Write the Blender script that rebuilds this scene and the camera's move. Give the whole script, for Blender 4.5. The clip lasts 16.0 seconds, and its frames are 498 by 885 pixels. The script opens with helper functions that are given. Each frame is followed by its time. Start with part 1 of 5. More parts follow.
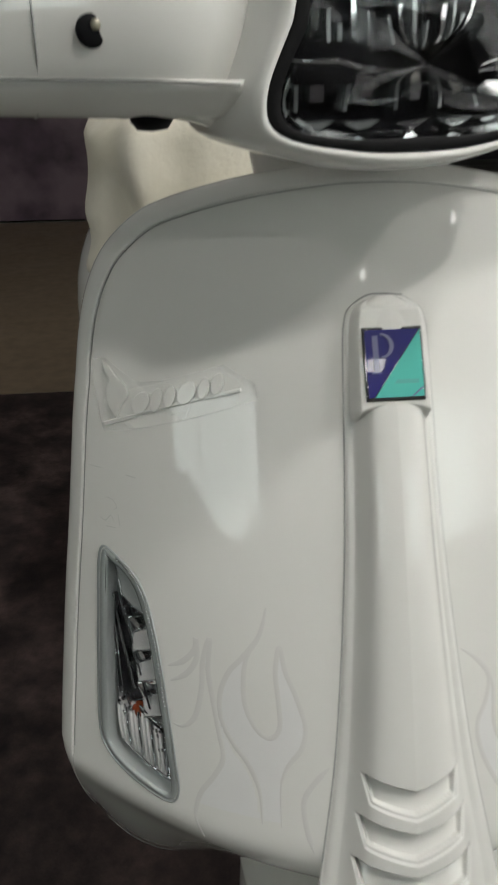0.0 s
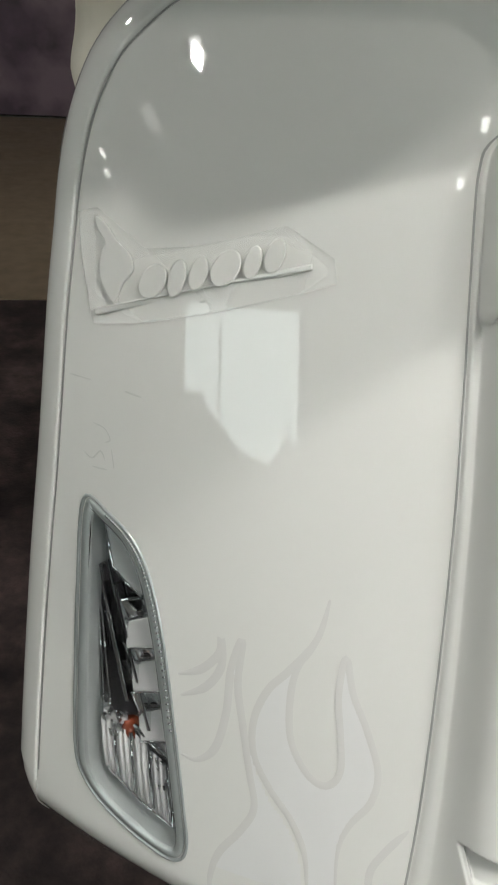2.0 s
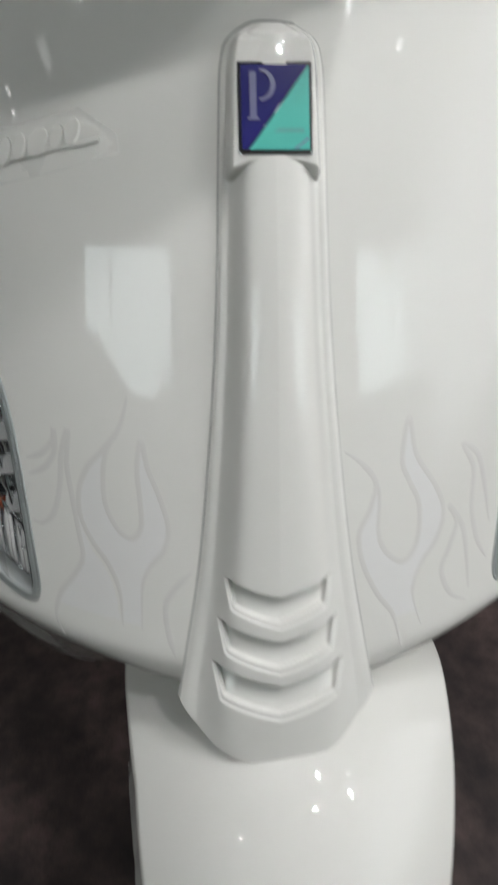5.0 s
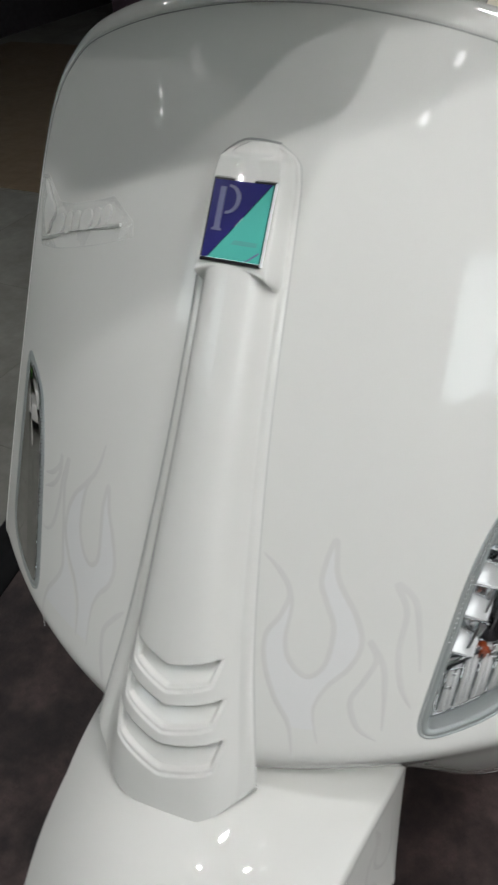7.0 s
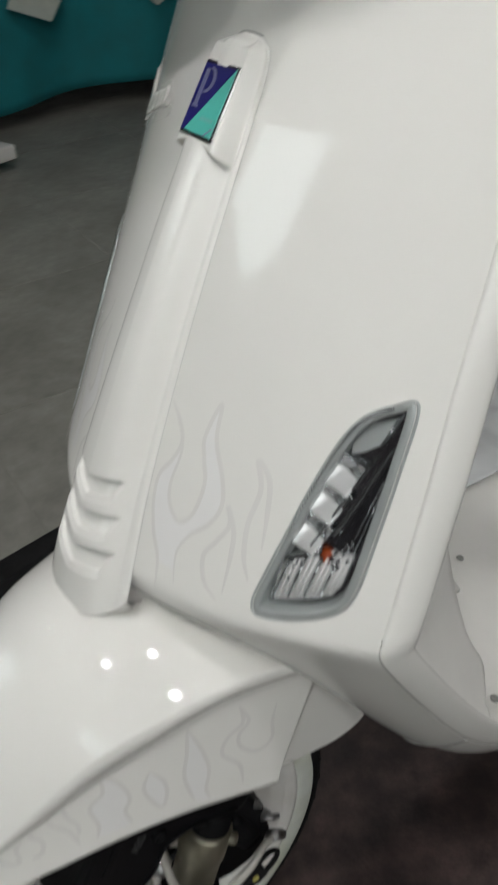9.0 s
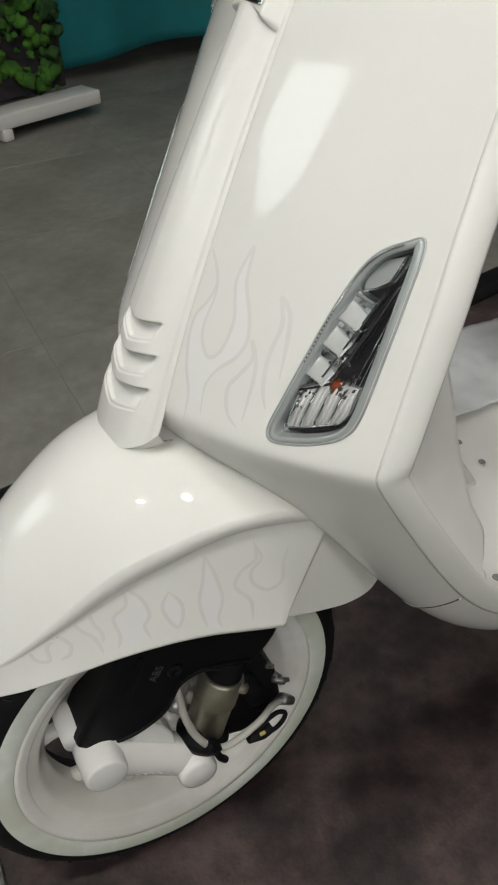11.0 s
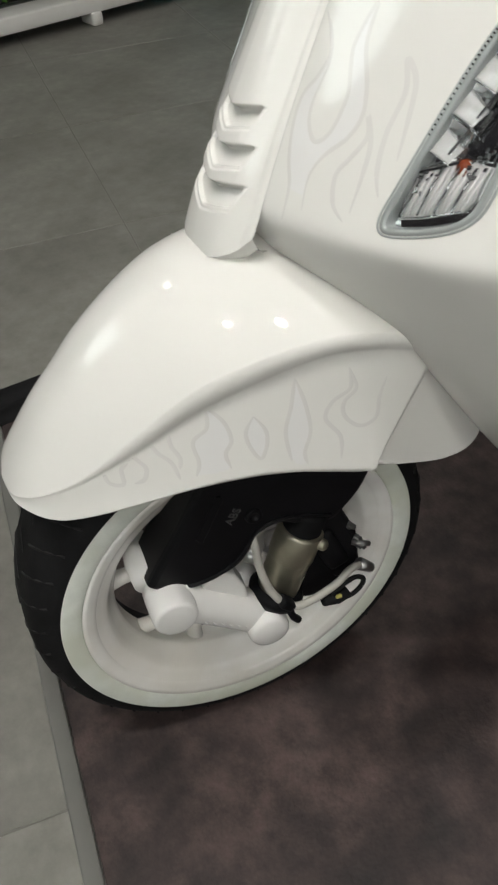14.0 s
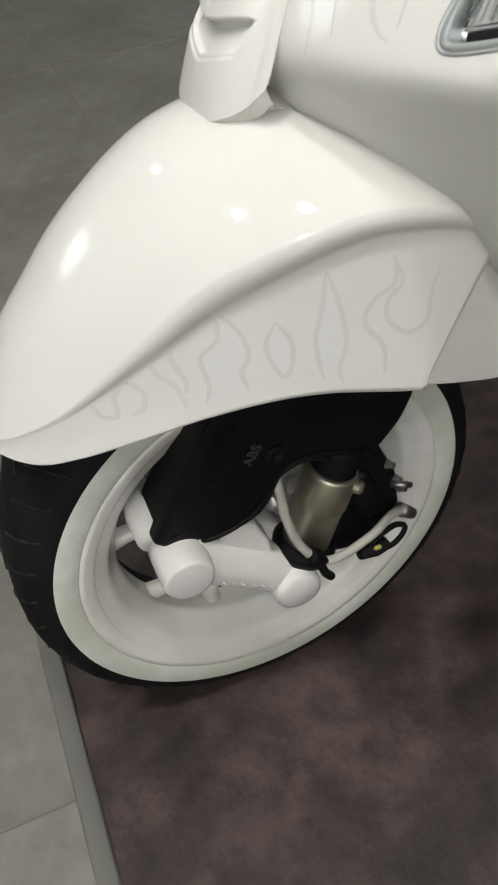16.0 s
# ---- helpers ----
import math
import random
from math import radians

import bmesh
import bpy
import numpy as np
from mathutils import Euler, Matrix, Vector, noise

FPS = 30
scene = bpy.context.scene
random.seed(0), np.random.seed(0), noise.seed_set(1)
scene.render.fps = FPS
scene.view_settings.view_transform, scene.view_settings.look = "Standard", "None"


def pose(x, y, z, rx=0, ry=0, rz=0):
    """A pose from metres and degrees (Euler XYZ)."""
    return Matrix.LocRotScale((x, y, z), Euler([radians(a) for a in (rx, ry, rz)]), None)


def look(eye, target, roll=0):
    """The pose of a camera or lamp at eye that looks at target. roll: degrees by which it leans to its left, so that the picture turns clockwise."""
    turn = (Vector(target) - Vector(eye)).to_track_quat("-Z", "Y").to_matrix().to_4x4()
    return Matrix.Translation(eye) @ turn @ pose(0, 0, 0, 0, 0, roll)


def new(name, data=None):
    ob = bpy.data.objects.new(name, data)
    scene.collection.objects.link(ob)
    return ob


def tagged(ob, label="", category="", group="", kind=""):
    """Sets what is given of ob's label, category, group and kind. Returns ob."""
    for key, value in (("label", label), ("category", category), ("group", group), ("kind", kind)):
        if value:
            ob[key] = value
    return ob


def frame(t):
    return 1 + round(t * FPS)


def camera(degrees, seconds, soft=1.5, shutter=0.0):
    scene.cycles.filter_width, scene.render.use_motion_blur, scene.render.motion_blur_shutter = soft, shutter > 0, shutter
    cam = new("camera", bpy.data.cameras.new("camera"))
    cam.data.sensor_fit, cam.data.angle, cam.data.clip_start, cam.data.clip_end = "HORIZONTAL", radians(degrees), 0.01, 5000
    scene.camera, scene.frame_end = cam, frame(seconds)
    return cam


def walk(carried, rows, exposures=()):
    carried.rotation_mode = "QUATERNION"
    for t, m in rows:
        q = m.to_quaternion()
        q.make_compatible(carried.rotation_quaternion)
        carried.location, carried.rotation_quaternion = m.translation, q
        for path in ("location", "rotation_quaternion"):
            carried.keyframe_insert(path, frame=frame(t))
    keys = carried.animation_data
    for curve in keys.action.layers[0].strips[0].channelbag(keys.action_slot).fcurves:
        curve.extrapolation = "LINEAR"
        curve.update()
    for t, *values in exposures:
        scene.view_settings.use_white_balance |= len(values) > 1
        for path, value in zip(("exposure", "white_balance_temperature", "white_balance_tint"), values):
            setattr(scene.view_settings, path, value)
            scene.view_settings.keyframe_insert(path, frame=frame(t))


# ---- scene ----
import itertools
cam = camera(34.2, 16.0, soft=2.0, shutter=0.5)
PATH = [
    (0, -0.1501, -0.3467, 1.1414, 61.51, -0.36, -7.29),
    (0.5, -0.1483, -0.2819, 1.1005, 60.32, 0.04, -6.07),
    (1, -0.1677, -0.2297, 1.0780, 58.49, -2.27, -7.01),
    (1.5, -0.1675, -0.2038, 1.0611, 56.79, -3.59, -7.48),
    (2, -0.1675, -0.1871, 1.0460, 56.29, -3.48, -7.33),
    (2.5, -0.1757, -0.1893, 1.0375, 55.54, -4.00, -8.12),
    (3, -0.1688, -0.2010, 1.0426, 55.04, -3.91, -7.29),
    (3.5, -0.1515, -0.2115, 1.0534, 55.09, -3.30, -5.99),
    (4, -0.1456, -0.2300, 1.0688, 54.62, -3.28, -6.02),
    (4.5, -0.1168, -0.2726, 1.0698, 52.70, -2.64, -6.33),
    (4.6, -0.1065, -0.2894, 1.0682, 53.23, -2.24, -5.97),
    (5, -0.0485, -0.3291, 1.0699, 51.48, -1.15, -4.27),
    (5.2, -0.0186, -0.3441, 1.0743, 49.57, -0.45, -1.59),
    (7.3, 0.2547, -0.2650, 1.1202, 52.93, 2.88, 29.00),
    (7.5, 0.2900, -0.2634, 1.1210, 52.87, 2.57, 30.05),
    (7.8, 0.3337, -0.2293, 1.1012, 53.97, 4.35, 34.10),
    (8, 0.3370, -0.2013, 1.0838, 54.42, 4.51, 35.24),
    (8.3, 0.3391, -0.1534, 1.0952, 54.08, 3.19, 39.23),
    (8.5, 0.3638, -0.1247, 1.0941, 54.45, 3.35, 44.20),
    (8.6, 0.3783, -0.1189, 1.0870, 54.47, 3.40, 46.97),
    (9, 0.4655, -0.1577, 1.0708, 53.62, 3.17, 57.17),
    (9.5, 0.5490, -0.1662, 1.0438, 53.74, 2.47, 61.04),
    (10, 0.5655, -0.1844, 1.0367, 53.13, 2.07, 62.07),
    (12.5, 0.5768, -0.1931, 1.0094, 51.82, 2.13, 65.23),
    (13, 0.5723, -0.2073, 0.9947, 51.69, 1.59, 66.68),
    (13.5, 0.5612, -0.2273, 0.9430, 48.84, 2.21, 68.72),
    (14, 0.5720, -0.2124, 0.9237, 47.43, 2.95, 69.30),
    (14.5, 0.5826, -0.1860, 0.9163, 46.21, 4.03, 68.47),
    (15, 0.5627, -0.1777, 0.8948, 45.89, 4.40, 67.61),
    (15.5, 0.5333, -0.1985, 0.8520, 45.54, 4.46, 67.58),
    (16, 0.5007, -0.2033, 0.8153, 45.01, 4.91, 68.08),
]
STOPS = [(0.0, -2.06, 6500, 9), (1.5, -1.56, 6450, 9), (2.5, -1.50, 6420, 9), (3.0, -1.60, 6400, 9), (3.5, -1.58, 6400, 9), (4.2, -1.74, 6350, 9), (5.0, -2.02, 6250, 11), (7.5, -2.1, 6200, 11), (8.5, -2.12, 6250, 11), (10.0, -1.95, 6500, 10), (12.5, -1.83, 6550, 9), (13.0, -2.02, 6550, 10), (13.6, -1.80, 6550, 10), (14.5, -1.66, 6550, 10), (16.0, -1.60, 6550, 11)]
walk(cam, [(t, pose(x, y, z, rx, ry, rz)) for t, x, y, z, rx, ry, rz in PATH], STOPS)

# ---- light ----
world = bpy.data.worlds.new("world")
scene.world = world
world.use_nodes = True
world.node_tree.nodes["Background"].inputs[0].default_value = (0.75, 0.85, 1.0, 1)
world.node_tree.nodes["Background"].inputs[1].default_value = 0.02
scene.view_settings.exposure = 0.0


def area_lamp(name, place, target, sx, sy, watts, colour=(1.0, 0.97, 0.935)):
    data = bpy.data.lights.new(name, "AREA")
    data.shape, data.size, data.size_y, data.energy, data.color = "RECTANGLE", sx, sy, watts, colour
    ob = new(name, data)
    ob.matrix_world = look(place, target)
    return ob


area_lamp("ceiling_lamp_main", (0.47, -0.75, 2.49), (0.30, -0.40, 0), 0.08, 0.08, 40)
area_lamp("ceiling_lamp_second", (0.52, -0.12, 2.49), (0.35, 0.0, 0), 0.10, 0.10, 37)
area_lamp("ceiling_lamp_side", (1.45, -0.50, 2.49), (0.3, -0.2, 0.2), 0.11, 0.11, 44)
area_lamp("ceiling_lamp_left", (-1.46, -1.21, 2.49), (-0.2, -0.2, 0.6), 0.07, 0.07, 20)
area_lamp("ceiling_lamp_back", (-1.9, 0.9, 2.49), (-2.1, 0.9, 0), 0.11, 0.11, 44)
# fill lamp added behind the shield to brighten the footboard
area_lamp("footboard_fill_lamp", (0.30, 1.40, 2.49), (0.1, 0.6, 0), 0.11, 0.11, 25)

# ---- materials ----


def material(name, colour, rough=0.5, metal=0.0, vary=0.06, scale=30.0, bump=0.0, bump_scale=200.0, coat=0.0,
             transmission=0.0, second=None, second_scale=4.0, alpha=1.0, speckle=0.0, speckle_scale=120.0):
    m = bpy.data.materials.new(name)
    m.use_nodes = True
    nt = m.node_tree
    b = nt.nodes["Principled BSDF"]
    co = nt.nodes.new("ShaderNodeTexCoord")
    n1 = nt.nodes.new("ShaderNodeTexNoise")
    n1.inputs["Scale"].default_value, n1.inputs["Detail"].default_value = scale, 6
    nt.links.new(co.outputs["Object"], n1.inputs["Vector"])
    n2 = nt.nodes.new("ShaderNodeTexNoise")
    n2.inputs["Scale"].default_value, n2.inputs["Detail"].default_value = second_scale, 4
    nt.links.new(co.outputs["Object"], n2.inputs["Vector"])
    ramp = nt.nodes.new("ShaderNodeValToRGB")
    ramp.color_ramp.elements[0].position, ramp.color_ramp.elements[1].position = 0.3, 0.7
    dark = [c * (1 - vary) for c in colour]
    ramp.color_ramp.elements[0].color, ramp.color_ramp.elements[1].color = (*dark, 1), (*[min(1, c * (1 + vary)) for c in colour], 1)
    nt.links.new(n1.outputs[0], ramp.inputs[0])
    out = ramp.outputs[0]
    if second:
        r2 = nt.nodes.new("ShaderNodeValToRGB")
        r2.color_ramp.elements[0].position, r2.color_ramp.elements[1].position = 0.42, 0.62
        nt.links.new(n2.outputs[0], r2.inputs[0])
        mix = nt.nodes.new("ShaderNodeMix")
        mix.data_type = "RGBA"
        mix.inputs[7].default_value = (*second, 1)
        nt.links.new(r2.outputs[0], mix.inputs[0])
        nt.links.new(out, mix.inputs[6])
        out = mix.outputs[2]
    if speckle:  # fine grain over the whole colour
        n4 = nt.nodes.new("ShaderNodeTexNoise")
        n4.inputs["Scale"].default_value, n4.inputs["Detail"].default_value, n4.inputs["Roughness"].default_value = speckle_scale, 10, 0.72
        nt.links.new(co.outputs["Object"], n4.inputs["Vector"])
        grain = nt.nodes.new("ShaderNodeMapRange")
        grain.inputs[1].default_value, grain.inputs[2].default_value = 0.32, 0.68
        grain.inputs[3].default_value, grain.inputs[4].default_value = 1 - speckle, 1 + speckle
        nt.links.new(n4.outputs[0], grain.inputs[0])
        scaled = nt.nodes.new("ShaderNodeVectorMath")
        scaled.operation = "SCALE"
        nt.links.new(out, scaled.inputs[0])
        nt.links.new(grain.outputs[0], scaled.inputs["Scale"])
        out = scaled.outputs[0]
    nt.links.new(out, b.inputs["Base Color"])
    mr = nt.nodes.new("ShaderNodeMapRange")
    mr.inputs[3].default_value, mr.inputs[4].default_value = rough * 0.8, min(1, rough * 1.25)
    nt.links.new(n2.outputs[0], mr.inputs[0])
    nt.links.new(mr.outputs[0], b.inputs["Roughness"])
    b.inputs["Metallic"].default_value = metal
    b.inputs["Coat Weight"].default_value = coat
    b.inputs["Coat Roughness"].default_value = 0.012
    b.inputs["Transmission Weight"].default_value = transmission
    b.inputs["Alpha"].default_value = alpha
    if bump:
        n3 = nt.nodes.new("ShaderNodeTexNoise")
        n3.inputs["Scale"].default_value, n3.inputs["Detail"].default_value = bump_scale, 5
        nt.links.new(co.outputs["Object"], n3.inputs["Vector"])
        bp = nt.nodes.new("ShaderNodeBump")
        bp.inputs["Strength"].default_value, bp.inputs["Distance"].default_value = 1.0, bump
        nt.links.new(n3.outputs[0], bp.inputs["Height"])
        nt.links.new(bp.outputs[0], b.inputs["Normal"])
    return m


def emitter(name, colour, strength):
    m = bpy.data.materials.new(name)
    m.use_nodes = True
    b = m.node_tree.nodes["Principled BSDF"]
    b.inputs["Base Color"].default_value = (*colour, 1)
    b.inputs["Emission Color"].default_value = (*colour, 1)
    b.inputs["Emission Strength"].default_value = strength
    return m


PAINT = material("white_paint", (0.78, 0.775, 0.735), 0.5, vary=0.012, scale=6, coat=1.0)
PAINT_SATIN = material("white_satin_plastic", (0.74, 0.735, 0.70), 0.4, vary=0.02, coat=0.2, bump=0.0001, bump_scale=700)
DECAL_LINE = material("flame_outline_vinyl", (0.715, 0.705, 0.675), 0.45, vary=0.02, coat=1.0)
DECAL_FILL = material("flame_fill_vinyl", (0.785, 0.782, 0.765), 0.5, vary=0.01, coat=1.0)
SEAM = material("dark_seam", (0.22, 0.225, 0.21), 0.7)
SOFT_SEAM = material("soft_seam", (0.36, 0.365, 0.345), 0.6)
PALE_SEAM = material("pale_seam", (0.60, 0.60, 0.57), 0.6)
CHROME = material("chrome", (0.8, 0.81, 0.82), 0.08, metal=1.0, vary=0.02)
REFLECTOR = material("reflector", (0.92, 0.92, 0.93), 0.12, metal=1.0, vary=0.02)
SMOKE_DARK = material("smoked_housing", (0.10, 0.10, 0.10), 0.22, metal=0.5, vary=0.2)
SMOKE = material("smoky_reflector", (0.40, 0.43, 0.43), 0.22, metal=0.72, vary=0.12, coat=0.5)
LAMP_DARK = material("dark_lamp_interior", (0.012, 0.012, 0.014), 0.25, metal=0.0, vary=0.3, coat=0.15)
# half-diffuse white that carries the reflected ceiling light of the cell floors
CUP_SHINE = material("cup_shine_white", (0.94, 0.95, 0.94), 0.24, metal=0.72, vary=0.03, coat=0.8)
# mostly diffuse white with the lamp's glare put into the colour
RIB_GLARE = material("rib_glare_white", (0.95, 0.95, 0.94), 0.16, metal=0.3, vary=0.03, coat=1.0)
MIRROR = material("smooth_mirror", (0.72, 0.74, 0.75), 0.07, metal=1.0, vary=0.03)
BEZEL = material("grey_bezel", (0.40, 0.43, 0.42), 0.3, metal=0.35, vary=0.06, coat=1.0)
AMBER = material("amber_bulb", (0.17, 0.030, 0.008), 0.15, coat=0.8)
BLUE = material("blue_enamel", (0.022, 0.022, 0.16), 0.18, vary=0.05, coat=1.0)
TEAL = material("teal_enamel", (0.10, 0.52, 0.44), 0.2, vary=0.04, coat=1.0)
GREY_ENAMEL = material("grey_enamel", (0.15, 0.16, 0.30), 0.3, coat=0.6)
BLACK_PLASTIC = material("black_plastic", (0.006, 0.006, 0.007), 0.5, vary=0.25, bump=0.00015, bump_scale=900)
BLACK_RUBBER = material("black_rubber", (0.009, 0.009, 0.0095), 0.7, vary=0.3, bump=0.0003, bump_scale=400)
WHITEWALL = material("whitewall_rubber", (0.69, 0.72, 0.66), 0.55, vary=0.06, scale=60, second=(0.62, 0.645, 0.55), second_scale=14,
                     bump=0.0002, bump_scale=300)
RIM_PAINT = material("white_rim_paint", (0.82, 0.815, 0.78), 0.35, vary=0.03, coat=0.6, second=(0.74, 0.72, 0.66), second_scale=9)
ARM_WHITE = material("white_cast_paint", (0.76, 0.755, 0.73), 0.35, vary=0.02, coat=0.7, bump=0.0002, bump_scale=260)
ALLOY = material("dull_gold_alloy", (0.42, 0.40, 0.31), 0.38, metal=0.9, vary=0.12, scale=50, bump=0.0002, bump_scale=250)
STEEL = material("worn_steel", (0.42, 0.42, 0.42), 0.35, metal=1.0, vary=0.15)
HOSE = material("pale_hose", (0.42, 0.41, 0.37), 0.5, vary=0.1)
LABEL_INK = material("dull_grey_print", (0.055, 0.055, 0.056), 0.5)
CLOTH = material("cream_cloth", (0.76, 0.72, 0.61), 0.9, vary=0.07, scale=12, bump=0.0008, bump_scale=120, second=(0.66, 0.62, 0.50), second_scale=7)
FILM = material("milky_plastic_film", (0.70, 0.72, 0.72), 0.18, vary=0.05, coat=1.0, bump=0.0015, bump_scale=18, alpha=0.62)
# seat fabric, and the shaded depth of the front rim
DARK_SEAT_SHADE = material("dark_seat_and_rim_shade", (0.02, 0.02, 0.022), 0.9, vary=0.3)
MAT_BROWN = material("brown_mat", (0.024, 0.0155, 0.0145), 0.6, vary=0.5, scale=24, second=(0.070, 0.047, 0.043), second_scale=8, bump=0.0008, bump_scale=160, speckle=0.55, speckle_scale=26)
TILE = material("grey_floor_tile", (0.23, 0.225, 0.20), 0.42, vary=0.12, scale=14, second=(0.18, 0.175, 0.154), second_scale=3.2, bump=0.0002, bump_scale=90, speckle=0.16, speckle_scale=18)
GROUT = material("grout", (0.185, 0.18, 0.16), 0.9)
WALL_DARK = material("dark_wall", (0.035, 0.03, 0.034), 0.8, vary=0.2)
WALL_PALE = material("pale_wall", (0.30, 0.29, 0.27), 0.85, vary=0.04)
CEIL = material("ceiling_paint", (0.13, 0.13, 0.125), 0.9, vary=0.03)
WOOD = material("tan_laminate", (0.20, 0.15, 0.10), 0.5, vary=0.15, scale=20)
TURQ = material("turquoise_cloth", (0.008, 0.17, 0.19), 0.8, vary=0.12, scale=8, bump=0.001, bump_scale=60)
PRINT_WHITE = material("white_print", (0.45, 0.50, 0.45), 0.8)
MOSS = material("moss_green", (0.010, 0.045, 0.007), 0.9, vary=0.6, scale=22, second=(0.060, 0.19, 0.014), second_scale=5, bump=0.004, bump_scale=60)
PURPLE = material("purple_print", (0.065, 0.04, 0.055), 0.5, vary=0.5, scale=5, second=(0.16, 0.11, 0.13), second_scale=3)
GLASS = material("clear_lens", (1, 1, 1), 0.02, vary=0.0, transmission=1.0)
GLASS.node_tree.nodes["Principled BSDF"].inputs["IOR"].default_value = 1.3
SKY_GLOW = emitter("daylight_beyond", (0.90, 1.0, 0.97), 13.5)
# fill glow for the right-hand side, with no known source there
EAST_FILL = emitter("east_fill_glow", (0.97, 0.97, 0.95), 5.6)
for m in (PAINT, DECAL_LINE, DECAL_FILL):
    m.node_tree.nodes["Principled BSDF"].inputs["Specular IOR Level"].default_value = 0.0
for m in (BLACK_PLASTIC, BLACK_RUBBER, DARK_SEAT_SHADE):
    m.node_tree.nodes["Principled BSDF"].inputs["Specular IOR Level"].default_value = 0.13
LED = emitter("led_panel", (1.0, 0.97, 0.92), 45)

# ---- mesh tools ----


def lerp_table(table, v):
    for (a, fa), (b, fb) in zip(table, table[1:]):
        if v <= b:
            k = (v - a) / (b - a) if b > a else 0
            return fa + (fb - fa) * max(0.0, min(1.0, k))
    return table[-1][1]


def smooth_table(table, v):
    xs = [a for a, _ in table]
    if v <= xs[0]:
        return table[0][1]
    if v >= xs[-1]:
        return table[-1][1]
    i = max(k for k in range(len(xs) - 1) if xs[k] <= v)
    p = [table[max(0, min(len(table) - 1, i + k))] for k in (-1, 0, 1, 2)]
    h = p[2][0] - p[1][0]
    m1 = (p[2][1] - p[0][1]) / (p[2][0] - p[0][0])
    m2 = (p[3][1] - p[1][1]) / (p[3][0] - p[1][0])
    k = (v - p[1][0]) / h
    return ((2 * k**3 - 3 * k**2 + 1) * p[1][1] + (k**3 - 2 * k**2 + k) * h * m1
            + (-2 * k**3 + 3 * k**2) * p[2][1] + (k**3 - k**2) * h * m2)


def catmull(points, steps=8, closed=False):
    pts = [Vector(p) for p in points]
    n, out = len(pts), []
    for i in range(n if closed else n - 1):
        p0, p1, p2, p3 = [pts[(i + k) % n] if closed else pts[max(0, min(n - 1, i + k))] for k in (-1, 0, 1, 2)]
        for s in range(steps):
            k = s / steps
            out.append(0.5 * (2 * p1 + (p2 - p0) * k + (2 * p0 - 5 * p1 + 4 * p2 - p3) * k * k + (3 * p1 - p0 - 3 * p2 + p3) * k**3))
    if not closed:
        out.append(pts[-1])
    return out


def mesh_from(verts, faces):
    me = bpy.data.meshes.new("mesh")
    me.from_pydata([tuple(v) for v in verts], [], faces)
    me.update()
    return me


def grid(nu, nv, f, wrap_u=False, wrap_v=False):
    verts = [f(i / (nu if wrap_u else nu - 1), j / (nv if wrap_v else nv - 1)) for i in range(nu) for j in range(nv)]
    faces = []
    for i in range(nu if wrap_u else nu - 1):
        for j in range(nv if wrap_v else nv - 1):
            a, b = i * nv + j, ((i + 1) % nu) * nv + j
            c, d = ((i + 1) % nu) * nv + (j + 1) % nv, i * nv + (j + 1) % nv
            faces.append((a, b, c, d))
    return mesh_from(verts, faces)


def part(name, me, mat, parent=None, label="", smooth=True, thick=0.0, weld=False):
    if isinstance(me, bmesh.types.BMesh):
        bm, me = me, bpy.data.meshes.new(name)
        bm.to_mesh(me)
        bm.free()
    if weld:
        bm = bmesh.new()
        bm.from_mesh(me)
        bmesh.ops.remove_doubles(bm, verts=bm.verts, dist=0.00005)
        bmesh.ops.recalc_face_normals(bm, faces=bm.faces)
        bm.to_mesh(me)
        bm.free()
    me.name = name
    me.materials.append(mat)
    if smooth:
        for p in me.polygons:
            p.use_smooth = True
    ob = new(name, me)
    if parent:
        ob.parent = parent
    if label:
        ob["label"] = label
    if thick:
        so = ob.modifiers.new("thickness", "SOLIDIFY")
        so.thickness, so.offset = thick, -1
    return ob


def root(name, place, label, category, group="", kind=""):
    ob = new(name)
    ob.location = place
    ob.empty_display_size = 0.05
    return tagged(ob, label, category, group, kind)


def sweep(points, radius, sides=12, closed=False, cap=True):
    pts = [Vector(p) for p in points]
    n = len(pts)
    rings, verts, faces = [], [], []
    up = Vector((0.13, 0.31, 0.94))
    for i, p in enumerate(pts):
        a, b = pts[(i - 1) % n] if closed or i else pts[0], pts[(i + 1) % n] if closed or i < n - 1 else pts[-1]
        t = (b - a).normalized()
        side = t.cross(up)
        side = side.normalized() if side.length > 1e-4 else Vector((1, 0, 0))
        up = side.cross(t).normalized()
        r = radius(i / max(1, n - 1)) if callable(radius) else radius
        for k in range(sides):
            a2 = 2 * math.pi * k / sides
            verts.append(p + r * (math.cos(a2) * side + math.sin(a2) * up))
    for i in range(n if closed else n - 1):
        for k in range(sides):
            j = (i + 1) % n
            faces.append((i * sides + k, i * sides + (k + 1) % sides, j * sides + (k + 1) % sides, j * sides + k))
    if cap and not closed:
        faces.append(tuple(range(sides))[::-1])
        faces.append(tuple((n - 1) * sides + k for k in range(sides)))
    return mesh_from(verts, faces)


def box(size, place, bevel=0.0, segs=2, turn=None):
    bm = bmesh.new()
    bmesh.ops.create_cube(bm, size=1)
    bmesh.ops.scale(bm, vec=size, verts=bm.verts)
    if bevel:
        bmesh.ops.bevel(bm, geom=list(bm.edges), offset=bevel, segments=segs, profile=0.5, affect="EDGES")
    if turn:
        bmesh.ops.transform(bm, matrix=turn, verts=bm.verts)
    bmesh.ops.translate(bm, vec=place, verts=bm.verts)
    return bm


